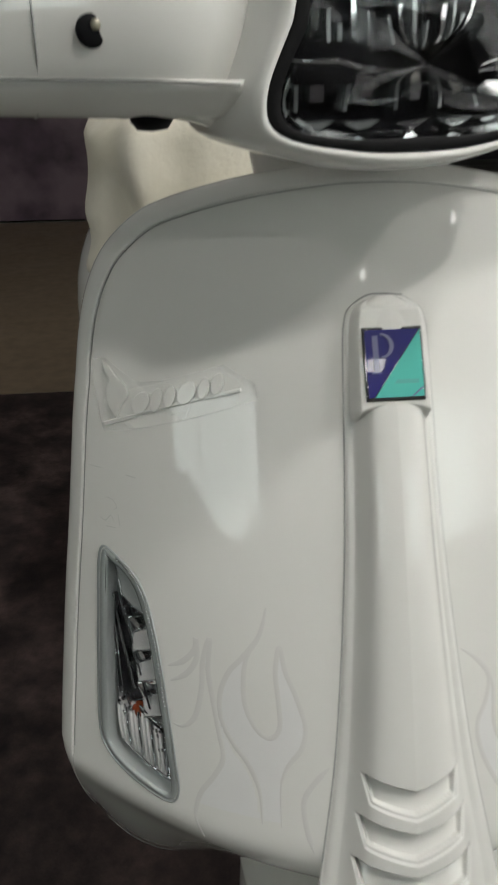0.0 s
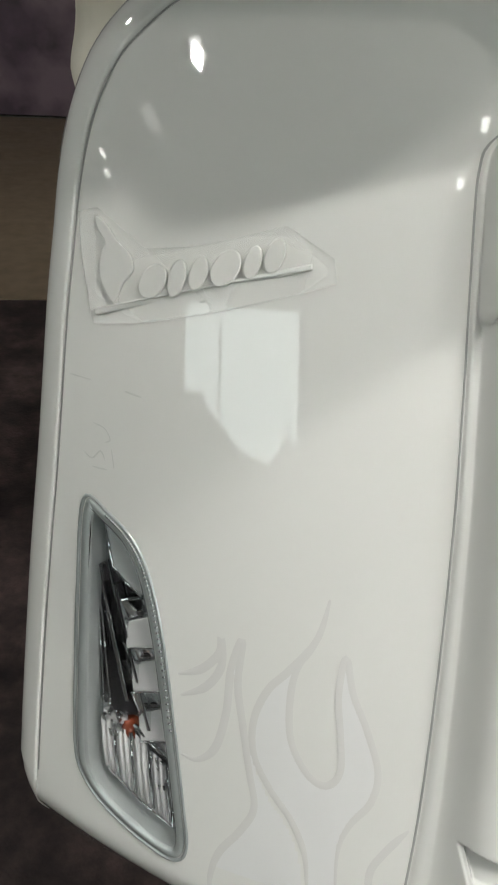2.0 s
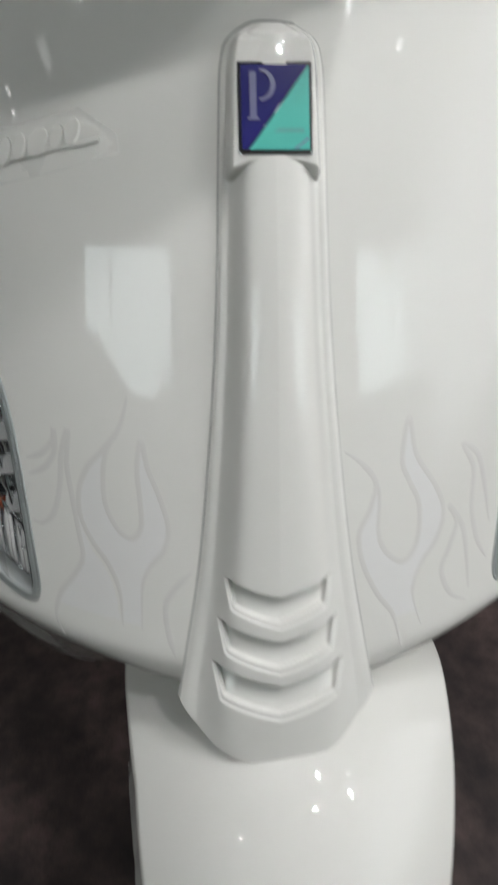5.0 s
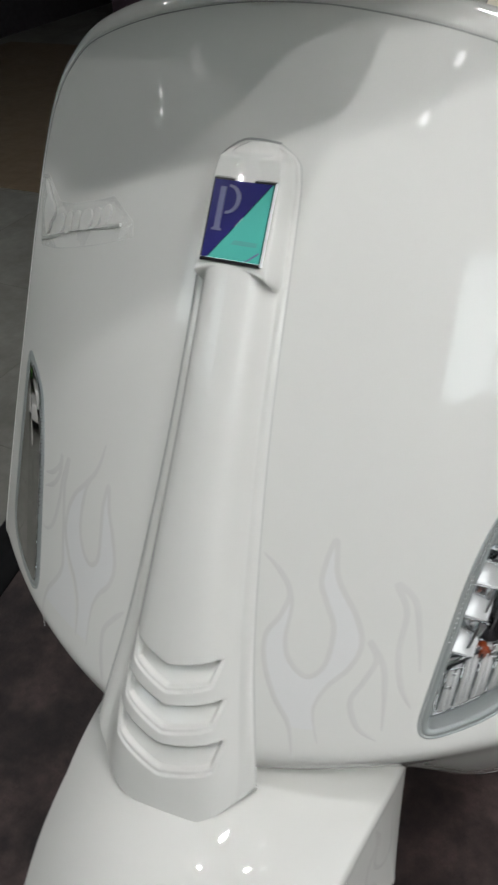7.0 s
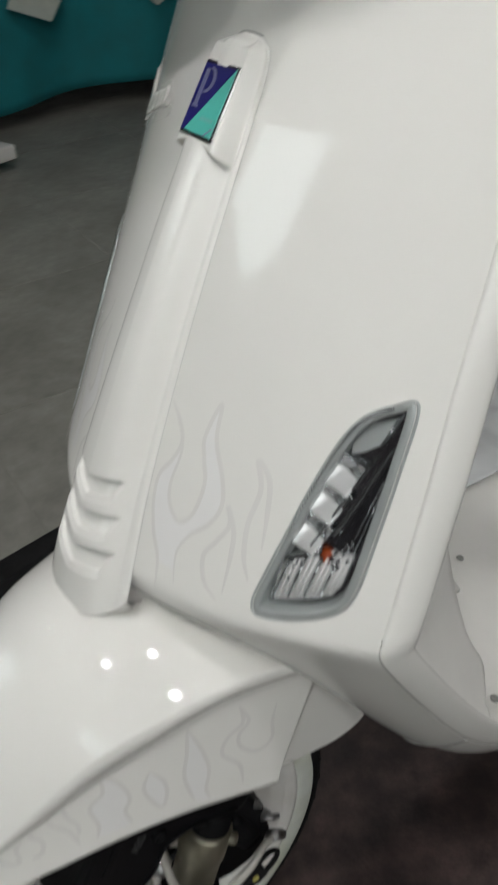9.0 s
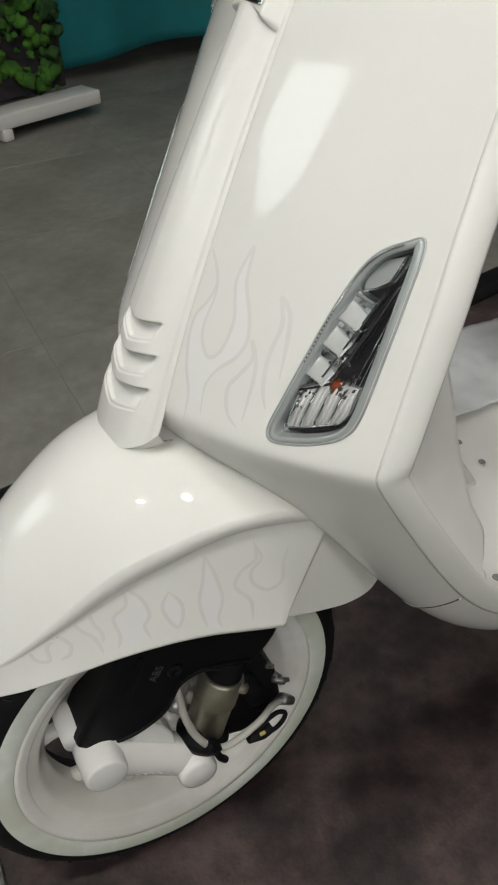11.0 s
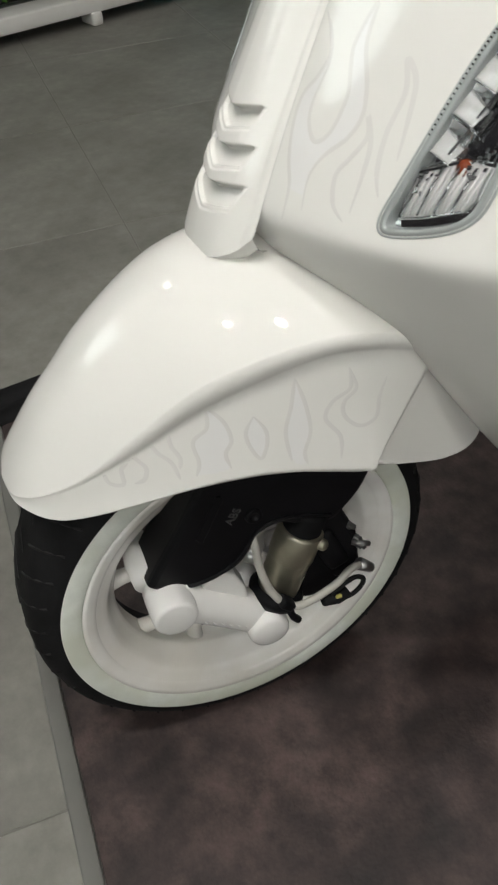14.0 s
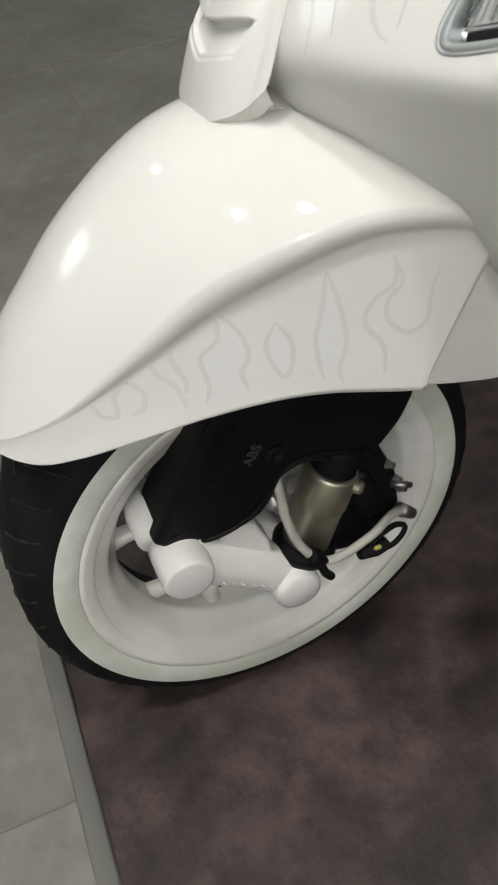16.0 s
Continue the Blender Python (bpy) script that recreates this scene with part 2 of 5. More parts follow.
def lathe(profile, place, axis, segs=48, closed=False):
    """profile: (radius, height along axis)."""
    axis = Vector(axis).normalized()
    q = axis.to_track_quat("Z", "Y").to_matrix()
    place = Vector(place)

    def f(u, v):
        a = 2 * math.pi * u
        r, h = profile[round(v * (len(profile) - 1))]
        return place + q @ Vector((r * math.cos(a), r * math.sin(a), h))

    return grid(segs, len(profile), f, wrap_u=True)


def prism(poly, to3d, depth0, depth1, bevel=0.0):
    """An outline in two coordinates, drawn out between two depths; to3d(a, b, depth) gives the place."""
    n = len(poly)
    bm = bmesh.new()
    lo = [bm.verts.new(to3d(a, b, depth0)) for a, b in poly]
    hi = [bm.verts.new(to3d(a, b, depth1)) for a, b in poly]
    bm.faces.new(lo[::-1])
    bm.faces.new(hi)
    for i in range(n):
        bm.faces.new((lo[i], lo[(i + 1) % n], hi[(i + 1) % n], hi[i]))
    bmesh.ops.recalc_face_normals(bm, faces=bm.faces)
    if bevel:
        edges = [e for e in bm.edges if any(len(f.verts) == n for f in e.link_faces)]
        bmesh.ops.bevel(bm, geom=edges, offset=bevel, segments=3, profile=0.5, affect="EDGES")
    return bm


def inside(poly, a, b):
    hit = False
    for (x1, y1), (x2, y2) in zip(poly, poly[1:] + poly[:1]):
        if (y1 > b) != (y2 > b) and a < (x2 - x1) * (b - y1) / (y2 - y1) + x1:
            hit = not hit
    return hit


def ribbon(points2d, width, surf, lift=0.0003, taper=True, steps=8, closed=False):
    """A thin band of vinyl along a curve on a surface; surf(a, b, lift) gives the place."""
    pts = catmull([(a, b, 0) for a, b in points2d], steps, closed)
    verts, faces, n = [], [], len(pts)
    for i, p in enumerate(pts):
        a = pts[(i - 1) % n] if closed or i else pts[0]
        b = pts[(i + 1) % n] if closed or i < n - 1 else pts[-1]
        t = (b - a)
        t = t.normalized() if t.length > 1e-9 else Vector((1, 0, 0))
        k = i / (n - 1)
        w = width * (min(1.0, 0.25 + 5 * min(k, 1 - k)) if taper and not closed else 1.0) / 2
        for s in (-1, 0, 1):
            q = p + s * w * Vector((-t.y, t.x, 0))
            verts.append(surf(q.x, q.y, lift * (1.0 if s == 0 else 0.55)))
    for i in range(n if closed else n - 1):
        j = (i + 1) % n
        for k in (0, 1):
            faces.append((i * 3 + k, i * 3 + k + 1, j * 3 + k + 1, j * 3 + k))
    return mesh_from(verts, faces)

# ---- the scooter: leg shield ----
scooter = root("scooter", (0, 0, 0), "glossy white motor scooter with pale flame decals on a mat", "scooter")

HALF_WIDTH = [(0.6305, 0.140), (0.6315, 0.160), (0.634, 0.176), (0.639, 0.190), (0.647, 0.206), (0.656, 0.216), (0.667, 0.2205), (0.69, 0.2185),
              (0.73, 0.2145), (0.772, 0.210), (0.82, 0.204), (0.888, 0.1965), (0.94, 0.189), (0.967, 0.182), (0.99, 0.170),
              (1.009, 0.150), (1.018, 0.132), (1.027, 0.104), (1.034, 0.074), (1.040, 0.034), (1.0415, 0.0)]


def shield_y(x, z):
    k = (x / 0.19) ** 2
    return 0.0375 + 0.515 * (z - 0.78) + (0.0625 - 0.05 * (z - 0.78)) * k


def shield_at(x, z, lift=0.0):
    """A place on the shield, lifted off it towards the front."""
    k = 0.0625 - 0.05 * (z - 0.78)
    n = Vector((2 * k * x / 0.0361, -1, 0.515 - 0.05 * (x / 0.19) ** 2)).normalized()
    return Vector((x, shield_y(x, z), z)) + lift * n


def shield_row(v):
    if v < 0.25:
        return 0.668 + 0.020 * v / 0.25
    if v < 0.75:
        return 0.688 + 0.279 * (v - 0.25) / 0.5
    return 0.967 + 0.0745 * (1 - (1 - (v - 0.75) / 0.25) ** 2)


IND = [(0.1915, 0.812), (0.180, 0.8095), (0.169, 0.801), (0.162, 0.787), (0.1565, 0.761), (0.1525, 0.728), (0.149, 0.695), (0.1475, 0.674), (0.1535, 0.6655), (0.169, 0.668), (0.186, 0.675), (0.196, 0.684), (0.1995, 0.698), (0.198, 0.735), (0.1955, 0.775)]
ind_line = [(p.x, p.y) for p in catmull([(a, b, 0) for a, b in IND], 6, closed=True)]
IC = (0.174, 0.732)


def inset(amount):
    out, n = [], len(ind_line)
    for i, (x, z) in enumerate(ind_line):
        a, b = ind_line[i - 1], ind_line[(i + 1) % n]
        t = Vector((b[0] - a[0], b[1] - a[1])).normalized()
        nrm = Vector((-t.y, t.x))
        if (Vector(IC) - Vector((x, z))).dot(nrm) < 0:
            nrm = -nrm
        wide = amount * (1 + 0.12 * max(0.0, -nrm.x))
        out.append((x + nrm.x * wide, z + nrm.y * wide))
    return out


shield_me = grid(241, 261, lambda u, v: shield_at((2 * u - 1) * lerp_table(HALF_WIDTH, shield_row(v)), shield_row(v)))
opening = inset(0.0035)
bm = bmesh.new()
bm.from_mesh(shield_me)
bmesh.ops.delete(bm, geom=[f for f in bm.faces if 0.655 < f.calc_center_median().z < 0.82 and inside(opening, abs(f.calc_center_median().x), f.calc_center_median().z)], context="FACES")
leg_shield = part("leg_shield", bm, PAINT, scooter, thick=0.003)
leg_shield.modifiers["thickness"].use_rim = False

outline = [(lerp_table(HALF_WIDTH, z), z) for z in [0.668, 0.678, 0.69, 0.73, 0.772, 0.82, 0.855, 0.888, 0.915, 0.94, 0.967, 0.99, 1.009, 1.018, 1.027, 1.034, 1.040]]
outline = [(x, z) for x, z in outline] + [(0.0, 1.0415)] + [(-x, z) for x, z in outline[::-1]]
RIM_PROFILE = [(-0.0006, 0.003), (0.0004, -0.0003), (0.0025, 0.0002), (0.0055, 0.0022), (0.0082, 0.0058), (0.0098, 0.0105), (0.0102, 0.0145), (0.0092, 0.0180), (0.0060, 0.0200), (0.0, 0.0210), (-0.010, 0.0225)]
rim_line = catmull([(x, 0, z) for x, z in outline], 6)


seam_line = [(p.x * 0.998, p.z) for p in rim_line[3:-3:3]]
half = [q for q in seam_line if not (q[0] > 0.110 and q[1] < 1.005)]
part("rim_seam", ribbon(half, 0.0007, shield_at, 0.0002, taper=False, steps=3), SOFT_SEAM, scooter, "thin seam line")

# lower panels beside the wheel well, rolled under the shield and run back to the footboard
WELL = [(0.040, -0.020, 0.607), (0.100, 0.060, 0.561), (0.115, 0.0886, 0.516), (0.130, 0.131, 0.456), (0.140, 0.167, 0.403), (0.152, 0.208, 0.358), (0.172, 0.265, 0.327), (0.185, 0.34, 0.312), (0.19, 0.45, 0.306), (0.19, 0.82, 0.306)]
SIDE = [(0.2225, 0.0805, 0.632), (0.223, 0.0955, 0.604), (0.2225, 0.1225, 0.556), (0.222, 0.146, 0.518), (0.2215, 0.170, 0.481), (0.221, 0.198, 0.449), (0.221, 0.232, 0.418), (0.220, 0.31, 0.378), (0.219, 0.44, 0.356), (0.217, 0.82, 0.352)]
STEPS = 7


def panel_column(u):
    top = []
    for zw, zs in ((0.668, 0.668), (0.657, 0.664), (0.6465, 0.6585)):
        x = 0.030 + (0.2205 - 0.030 + 0.0010 * (0.668 - zs) * 100) * u
        z = zw + (zs - zw) * u ** 1.5
        top.append(Vector((x, shield_y(min(x, 0.2225), z), z)))
    low = []
    for k, (a, b) in enumerate(zip(WELL, SIDE)):
        bow = 4 * u * (1 - u)
        low.append(Vector(a).lerp(Vector(b), u) + Vector((0.004, -0.012, -0.008)) * bow * (0.35 if k == 0 else 0.8))
    step = top[-1] - top[-2]
    top.append((top[-1] + step * 0.8).lerp(top[-1].lerp(low[0], 0.45), 0.62))
    line = catmull(top + low, STEPS)
    for _ in range(60):  # one soft roll from the shield into the panel
        line = line[:5] + [(a + 2 * b + c) / 4 for a, b, c in zip(line[4:], line[5:], line[6:])] + line[-1:]
    return line


SEAM_ROW = (4 + 4) * STEPS
edge_line, inner_line = panel_column(1.0), panel_column(0.95)


def lower_panel(sign):
    cols = [panel_column(i / 27) for i in range(28)]

    def patch(r0, r1, sink):
        def f(u, v):
            p = cols[round((1 - u if sign > 0 else u) * 27)][r0 + round(v * (r1 - r0))]
            return Vector((sign * p.x, p.y + sink, p.z + sink * 0.6))
        return grid(28, r1 - r0 + 1, f)

    part("lower_panel", patch(0, SEAM_ROW, 0.0), PAINT, scooter, thick=0.003).modifiers["thickness"].use_rim = False
    part("footboard_underside", patch(SEAM_ROW, len(cols[0]) - 1, 0.0012), PAINT, scooter, thick=0.003)
    part("panel_joint", sweep([Vector((sign * c[SEAM_ROW].x, c[SEAM_ROW].y - 0.0002, c[SEAM_ROW].z - 0.0003)) for c in cols[1::2]], 0.0009, 6), CHROME, scooter, "thin bright joint line")

    part("edge_seam", sweep([Vector((sign * (p.x + 0.0003), p.y - 0.0002, p.z)) for p in edge_line[4::2]], 0.0003, 5), PALE_SEAM, scooter, "thin pale seam line")


lower_panel(1)
lower_panel(-1)

# one rolled edge runs up from a footboard side, over the shield and down the other side
frames = []
for i, p in enumerate(edge_line):
    t = (edge_line[min(len(edge_line) - 1, i + 1)] - edge_line[max(0, i - 1)]).normalized()
    blend = min(1.0, i / (3.0 * STEPS))
    d = p - inner_line[i]
    d = (d - t * d.dot(t)).normalized()
    d = Vector((1, 0.60, 0)).lerp(0.68 * d / max(0.7, d.x), blend)
    frames.append((p, d, Vector((0, 1, 0)).lerp(Vector((0, -t.z, t.y)), blend).normalized()))
middle = []
for i, p in enumerate(rim_line):
    t = (rim_line[min(len(rim_line) - 1, i + 1)] - rim_line[max(0, i - 1)]).normalized()
    middle.append((Vector((p.x, shield_y(p.x, p.z), p.z)), Vector((t.z, 0.60, -t.x)), Vector((0, 1, 0))))
flip = Vector((-1, 1, 1))
edge_path = frames[:0:-1] + middle + [(p * flip, o * flip, b) for p, o, b in frames[1:]]


def rim_place(u, v):
    p, out, back = edge_path[round(u * (len(edge_path) - 1))]
    o, d = RIM_PROFILE[round(v * (len(RIM_PROFILE) - 1))]
    if p.x > 0.02 and p.z > 0.672 and v < 0.15:  # the joint is tight on this side
        o, d = ((-0.0012, 0.0010), (-0.0002, 0.0001))[v > 0.05]
    return p + Vector((o * out.x, max(0.0, o) * out.y, o * out.z)) + d * back


part("shield_rim", grid(len(edge_path), len(RIM_PROFILE), rim_place), PAINT, scooter)

# ---- horn cover down the middle of the shield ----
TIE_HALF = [(0.595, 0.062), (0.631, 0.0605), (0.66, 0.055), (0.705, 0.0465), (0.76, 0.0395), (0.83, 0.033), (0.88, 0.0305), (0.94, 0.0282), (0.962, 0.0265), (0.972, 0.0215), (0.977, 0.010)]
TIE_PROUD = [(0.595, 0.008), (0.612, 0.0115), (0.639, 0.0155), (0.678, 0.0185), (0.72, 0.0205), (0.78, 0.0215), (0.86, 0.0205), (0.90, 0.0185), (0.915, 0.018), (0.97, 0.012), (0.977, 0.004)]
VENTS = [(0.7085, 0.0315, 0.0098, 0.0178), (0.6845, 0.0360, 0.0108, 0.0192), (0.6592, 0.0400, 0.0112, 0.0218)]


def tie_profile(z, k):
    """Share of the full height at k, from the ridge (0) to the seam (1)."""
    k = min(1.0, abs(k))
    soft = 1 / (1 + math.exp((k - 0.68) * 13))
    roof = 1 - 0.10 * k - 0.22 * k * k
    edge = 0.10 * (1 - max(0, (k - 0.9) / 0.1) ** 2) if k > 0.9 else 0.10
    return max(soft * roof, edge * (1 if k < 0.985 else 0.3))


def tie_at(x, z, lift=0.0):
    w = smooth_table(TIE_HALF, z)
    k = abs(x) / w
    p = smooth_table(TIE_PROUD, z) * tie_profile(z, k)
    foot = 0.9085 - 0.0045 * min(1.0, k / 0.75) ** 2
    if foot < z < 0.977:  # boss that carries the badge
        m = min(1, (z - foot) / 0.0075)
        m = m * m * (3 - 2 * m) * (1 if z < 0.968 else max(0.0, (0.977 - z) / 0.009))
        e = min(1, max(0, (0.93 - k) / 0.22))
        boss = (0.0170 - 0.10 * (z - 0.92)) * (e * e * (3 - 2 * e))
        p = max(p, boss * m)
    for top, half, drop, deep in VENTS:
        q = abs(x) / half
        if q < 1.06:
            upper = top - drop * (1 - min(1.0, q) ** 1.25)
            lower = upper - deep + 0.0015 * q
            if lower < z < upper:
                d = (upper - z) / (upper - lower)
                side = half * (1 - 0.13 * d) - abs(x)
                hood = min(1, d / 0.09)
                # a shallow border steps down into the sloping scoop
                border = 0.0014 * max(0.0, min(1.0, side / 0.0012)) * min(1.0, (1 - d) / 0.06)
                scoop = max(0.0, min(1.0, (side - 0.0026) / 0.0014)) * max(0.0, min(1.0, (0.82 - d) / 0.06))
                p -= hood * (border + scoop * (0.0014 + 0.0068 * (1 - max(0.0, d - 0.14) / 0.86) ** 0.9))
    return shield_at(x, z, p + lift)


def tie_place(u, v):
    zc = 0.977 - (0.977 - 0.598) * v
    w = smooth_table(TIE_HALF, max(0.60, zc))
    x = (2 * u - 1) * w
    k = abs(2 * u - 1)
    z = zc + 0.032 * k ** 2.6 * max(0.0, (v - 0.55) / 0.45) ** 2
    return tie_at(x * (smooth_table(TIE_HALF, z) / w), z)


horn_cover = part("horn_cover", grid(151, 561, tie_place), PAINT, scooter, "raised ribbed central cover with three louvres")


def tie_skirt(u, v):
    x = (2 * u - 1) * 0.0605
    z = 0.598 + 0.032 * abs(2 * u - 1) ** 2.6
    a = tie_at(x, z)
    k = (2 * u - 1) ** 4
    b = Vector((x * (0.84 + 0.12 * k), a.y + 0.045 - 0.037 * k, z - 0.004 - 0.011 * k))
    roll = Vector((0, 0.002, -0.006)) * math.sin(math.pi * min(1, v * 2))
    return a.lerp(b, v) + roll


part("lower_lip", grid(41, 9, tie_skirt), PAINT, horn_cover)
seam_l = [(smooth_table(TIE_HALF, z) * 1.012, z) for z in (0.632, 0.66, 0.70, 0.74, 0.80, 0.86, 0.92, 0.95, 0.962, 0.970)]
seam_pts = seam_l + [(0.012, 0.9775), (0, 0.9785), (-0.012, 0.9775)] + [(-x, z) for x, z in seam_l[::-1]]
part("cover_seam", ribbon(seam_pts[:11], 0.0007, shield_at, 0.0003, taper=False), PALE_SEAM, horn_cover, "thin seam line")
part("cover_seam", ribbon(seam_pts[10:], 0.0011, shield_at, 0.0003, taper=False), SOFT_SEAM, horn_cover, "thin dark seam line")

# ---- badge ----
badge = part("badge", prism([(-0.0195, 0), (0.0195, 0), (0.0195, 0.0475), (-0.0195, 0.0475)],
                            lambda a, b, d: Vector((a, 0.0935 + 0.55 * b, 0.9235 + 0.835 * b)) + d * Vector((0, -0.835, 0.55)), -0.004, 0.0028, 0.0012),
             CHROME, horn_cover, "rectangular chrome-framed enamel badge", smooth=False)


def on_badge(a, b, d):
    return Vector((a, 0.0935 + 0.55 * b, 0.9235 + 0.835 * b)) + (0.0028 + d) * Vector((0, -0.835, 0.55))


part("blue_field", prism([(-0.0178, 0.0025), (-0.0178, 0.0452), (0.0172, 0.0452), (-0.0145, 0.0025)], on_badge, -0.0005, 0.0006), BLUE, badge, "dark blue enamel half", smooth=False)
part("teal_field", prism([(0.0178, 0.0452), (0.0178, 0.0025), (-0.0139, 0.0025)], on_badge, -0.0005, 0.0006), TEAL, badge, "turquoise enamel half", smooth=False)
part("emblem_stem", prism([(-0.0145, 0.0175), (-0.0085, 0.0175), (-0.0085, 0.0187), (-0.0098, 0.019), (-0.0098, 0.0415), (-0.0132, 0.0415), (-0.0132, 0.019), (-0.0145, 0.0187)], on_badge, 0.0005, 0.0012), GREY_ENAMEL, badge, "grey emblem shape", smooth=False)
loop = []
for k in range(25):
    a = math.pi * (0.5 - k / 24)
    loop.append((-0.0080 + 0.0082 * math.cos(a), 0.0350 + 0.0080 * math.sin(a)))
for k in range(25):
    a = math.pi * (-0.5 + k / 24)
    loop.append((-0.0080 + 0.0056 * math.cos(a), 0.0350 + 0.0066 * math.sin(a)))
part("emblem_bow", prism(loop, on_badge, 0.0005, 0.0012), GREY_ENAMEL, badge, "grey emblem shape", smooth=False)
part("emblem_bar", prism([(-0.001, 0.0110), (0.0148, 0.0110), (0.0148, 0.0135), (0.0010, 0.0135)], on_badge, 0.0004, 0.0008),
     material("teal_shade", (0.08, 0.38, 0.34), 0.3, coat=0.8), badge, "faint darker bar", smooth=False)
part("scuff", prism([(0.0095, 0.0028), (0.0165, 0.0085), (0.0175, 0.0080), (0.0110, 0.0028)], on_badge, 0.0004, 0.0008), GREY_ENAMEL, badge, "small chipped corner", smooth=False)

# ---- raised script emblem on the shield, drawn as plain strokes, under its clear film ----
A, B = Vector((-0.183, 0, 0.8915)), Vector((-0.0935, 0, 0.9225))
along = (B - A).normalized()
across = Vector((-along.z, 0, along.x))


def script_at(a, b, lift):
    p = A + a * along + b * across
    return shield_at(p.x, p.z, lift)


CLEAR_FILM = material("clear_film", (0.9, 0.92, 0.9), 0.06, vary=0.0, coat=1.0, alpha=0.10)
leaf = [(0.0098, 0.0020), (0.0072, 0.0095), (0.0078, 0.0150), (0.0108, 0.0210), (0.0142, 0.0245), (0.0128, 0.0300), (0.0136, 0.0350), (0.0172, 0.0312), (0.0196, 0.0245), (0.0232, 0.0190), (0.0224, 0.0128), (0.0160, 0.0085)]
leaf_line = [(p.x, p.y) for p in catmull([(a, b, 0) for a, b in leaf], 4, closed=True)]
script = part("script_emblem", prism(leaf_line, script_at, 0.0002, 0.0024, 0.0007), PAINT, leg_shield, "raised white emblem of plain curved shapes", smooth=False)
part("bar", prism([(0.0, -0.0014), (0.0945, -0.0012), (0.0952, 0.0010), (0.0500, 0.0022), (0.0, 0.0014)], script_at, 0.0002, 0.0024, 0.0007), PAINT, script, smooth=False)
for ca, cb, ra, rb in ((0.0290, 0.0075, 0.0062, 0.0060), (0.0395, 0.0070, 0.0040, 0.0066), (0.0490, 0.0072, 0.0042, 0.0060), (0.0605, 0.0068, 0.0066, 0.0062), (0.0720, 0.0066, 0.0040, 0.0056), (0.0815, 0.0070, 0.0046, 0.0058)):
    lobe = [(ca + ra * math.cos(a) + 0.55 * rb * math.sin(a), cb + rb * math.sin(a)) for a in [2 * math.pi * k / 24 for k in range(24)]]
    part("lobe", prism(lobe, script_at, 0.0002, 0.0022, 0.0007), PAINT, script, smooth=False)
film_poly = [(-0.003, -0.004), (0.020, -0.0068), (0.062, -0.0080), (0.1026, -0.0080), (0.1044, 0.0006), (0.0895, 0.0165), (0.0755, 0.0165), (0.050, 0.0170), (0.030, 0.0200), (0.0215, 0.0300), (0.0150, 0.0380), (0.0060, 0.0380), (0.001, 0.020)]
fp = [Vector((a, b, 0)).lerp(Vector((c, d, 0)), k / 4) for (a, b), (c, d) in zip(film_poly, film_poly[1:] + film_poly[:1]) for k in range(4)]
part("protective_film", prism([(p.x, p.y) for p in fp], script_at, 0.0002, 0.0005), CLEAR_FILM, leg_shield, "clear protective film edge", smooth=False).visible_shadow = False
part("film_edge", ribbon([(p.x, p.y) for p in fp][::2], 0.00026, script_at, 0.0006, taper=False, steps=2, closed=True), DECAL_LINE, leg_shield, "faint film edge")

# scratches and a chip
INK = material("scratch_grey", (0.62, 0.62, 0.58), 0.6)
for pts, w in (([(-0.196, 0.8635), (-0.186, 0.8635)], 0.0005), ([(-0.1715, 0.8625), (-0.1640, 0.8618)], 0.0008), ([(-0.186, 0.846), (-0.181, 0.845), (-0.1785, 0.841), (-0.181, 0.839)], 0.0005),
               ([(-0.191, 0.833), (-0.187, 0.831), (-0.183, 0.835), (-0.181, 0.8315)], 0.0006), ([(-0.187, 0.8275), (-0.180, 0.8280)], 0.0006), ([(-0.178, 0.837), (-0.177, 0.829)], 0.0005),
               ([(-0.139, 0.9035), (-0.135, 0.9050)], 0.0008)):
    part("scratch", ribbon(pts, w, shield_at, 0.0002), INK, leg_shield, "fine grey scratch")

# ---- flame decals ----


def decal(curves, surf, parent, line=0.0034, fills=(), cell=0.0013, foot=0.0):
    for k, c in enumerate(curves):
        part("flame_outline", ribbon(c, line, surf, 0.00035), DECAL_LINE, parent)
    for c in fills:
        poly = [(p.x, p.y) for p in catmull([(a, b, 0) for a, b in c], 6, closed=True)]
        a0, a1 = min(p[0] for p in poly), max(p[0] for p in poly)
        b0, b1 = min(p[1] for p in poly), max(p[1] for p in poly)
        na, nb = int((a1 - a0) / cell) + 1, int((b1 - b0) / cell) + 1
        corners = ((0, 0), (1, 0), (1, 1), (0, 1))
        left = {(i, j) for i in range(na) for j in range(nb)
                if b0 + j * cell > foot and all(inside(poly, a0 + (i + di) * cell, b0 + (j + dj) * cell) for di, dj in corners)}
        # each tongue of colour that hangs together is a piece of its own
        while left:
            todo, island = [min(left)], []
            left.discard(todo[0])
            while todo:
                i, j = todo.pop()
                island.append((i, j))
                for step in itertools.product((-1, 0, 1), repeat=2):
                    near = (i + step[0], j + step[1])
                    if near in left:
                        left.discard(near)
                        todo.append(near)
            if len(island) < 12:
                continue
            verts, faces, ids = [], [], {}
            for i, j in island:
                for di, dj in corners:
                    key = (i + di, j + dj)
                    if key not in ids:
                        ids[key] = len(verts)
                        verts.append(surf(a0 + key[0] * cell, b0 + key[1] * cell, 0.00022))
                faces.append(tuple(ids[(i + di, j + dj)] for di, dj in corners))
            part("flame_fill", mesh_from(verts, faces), DECAL_FILL, parent)


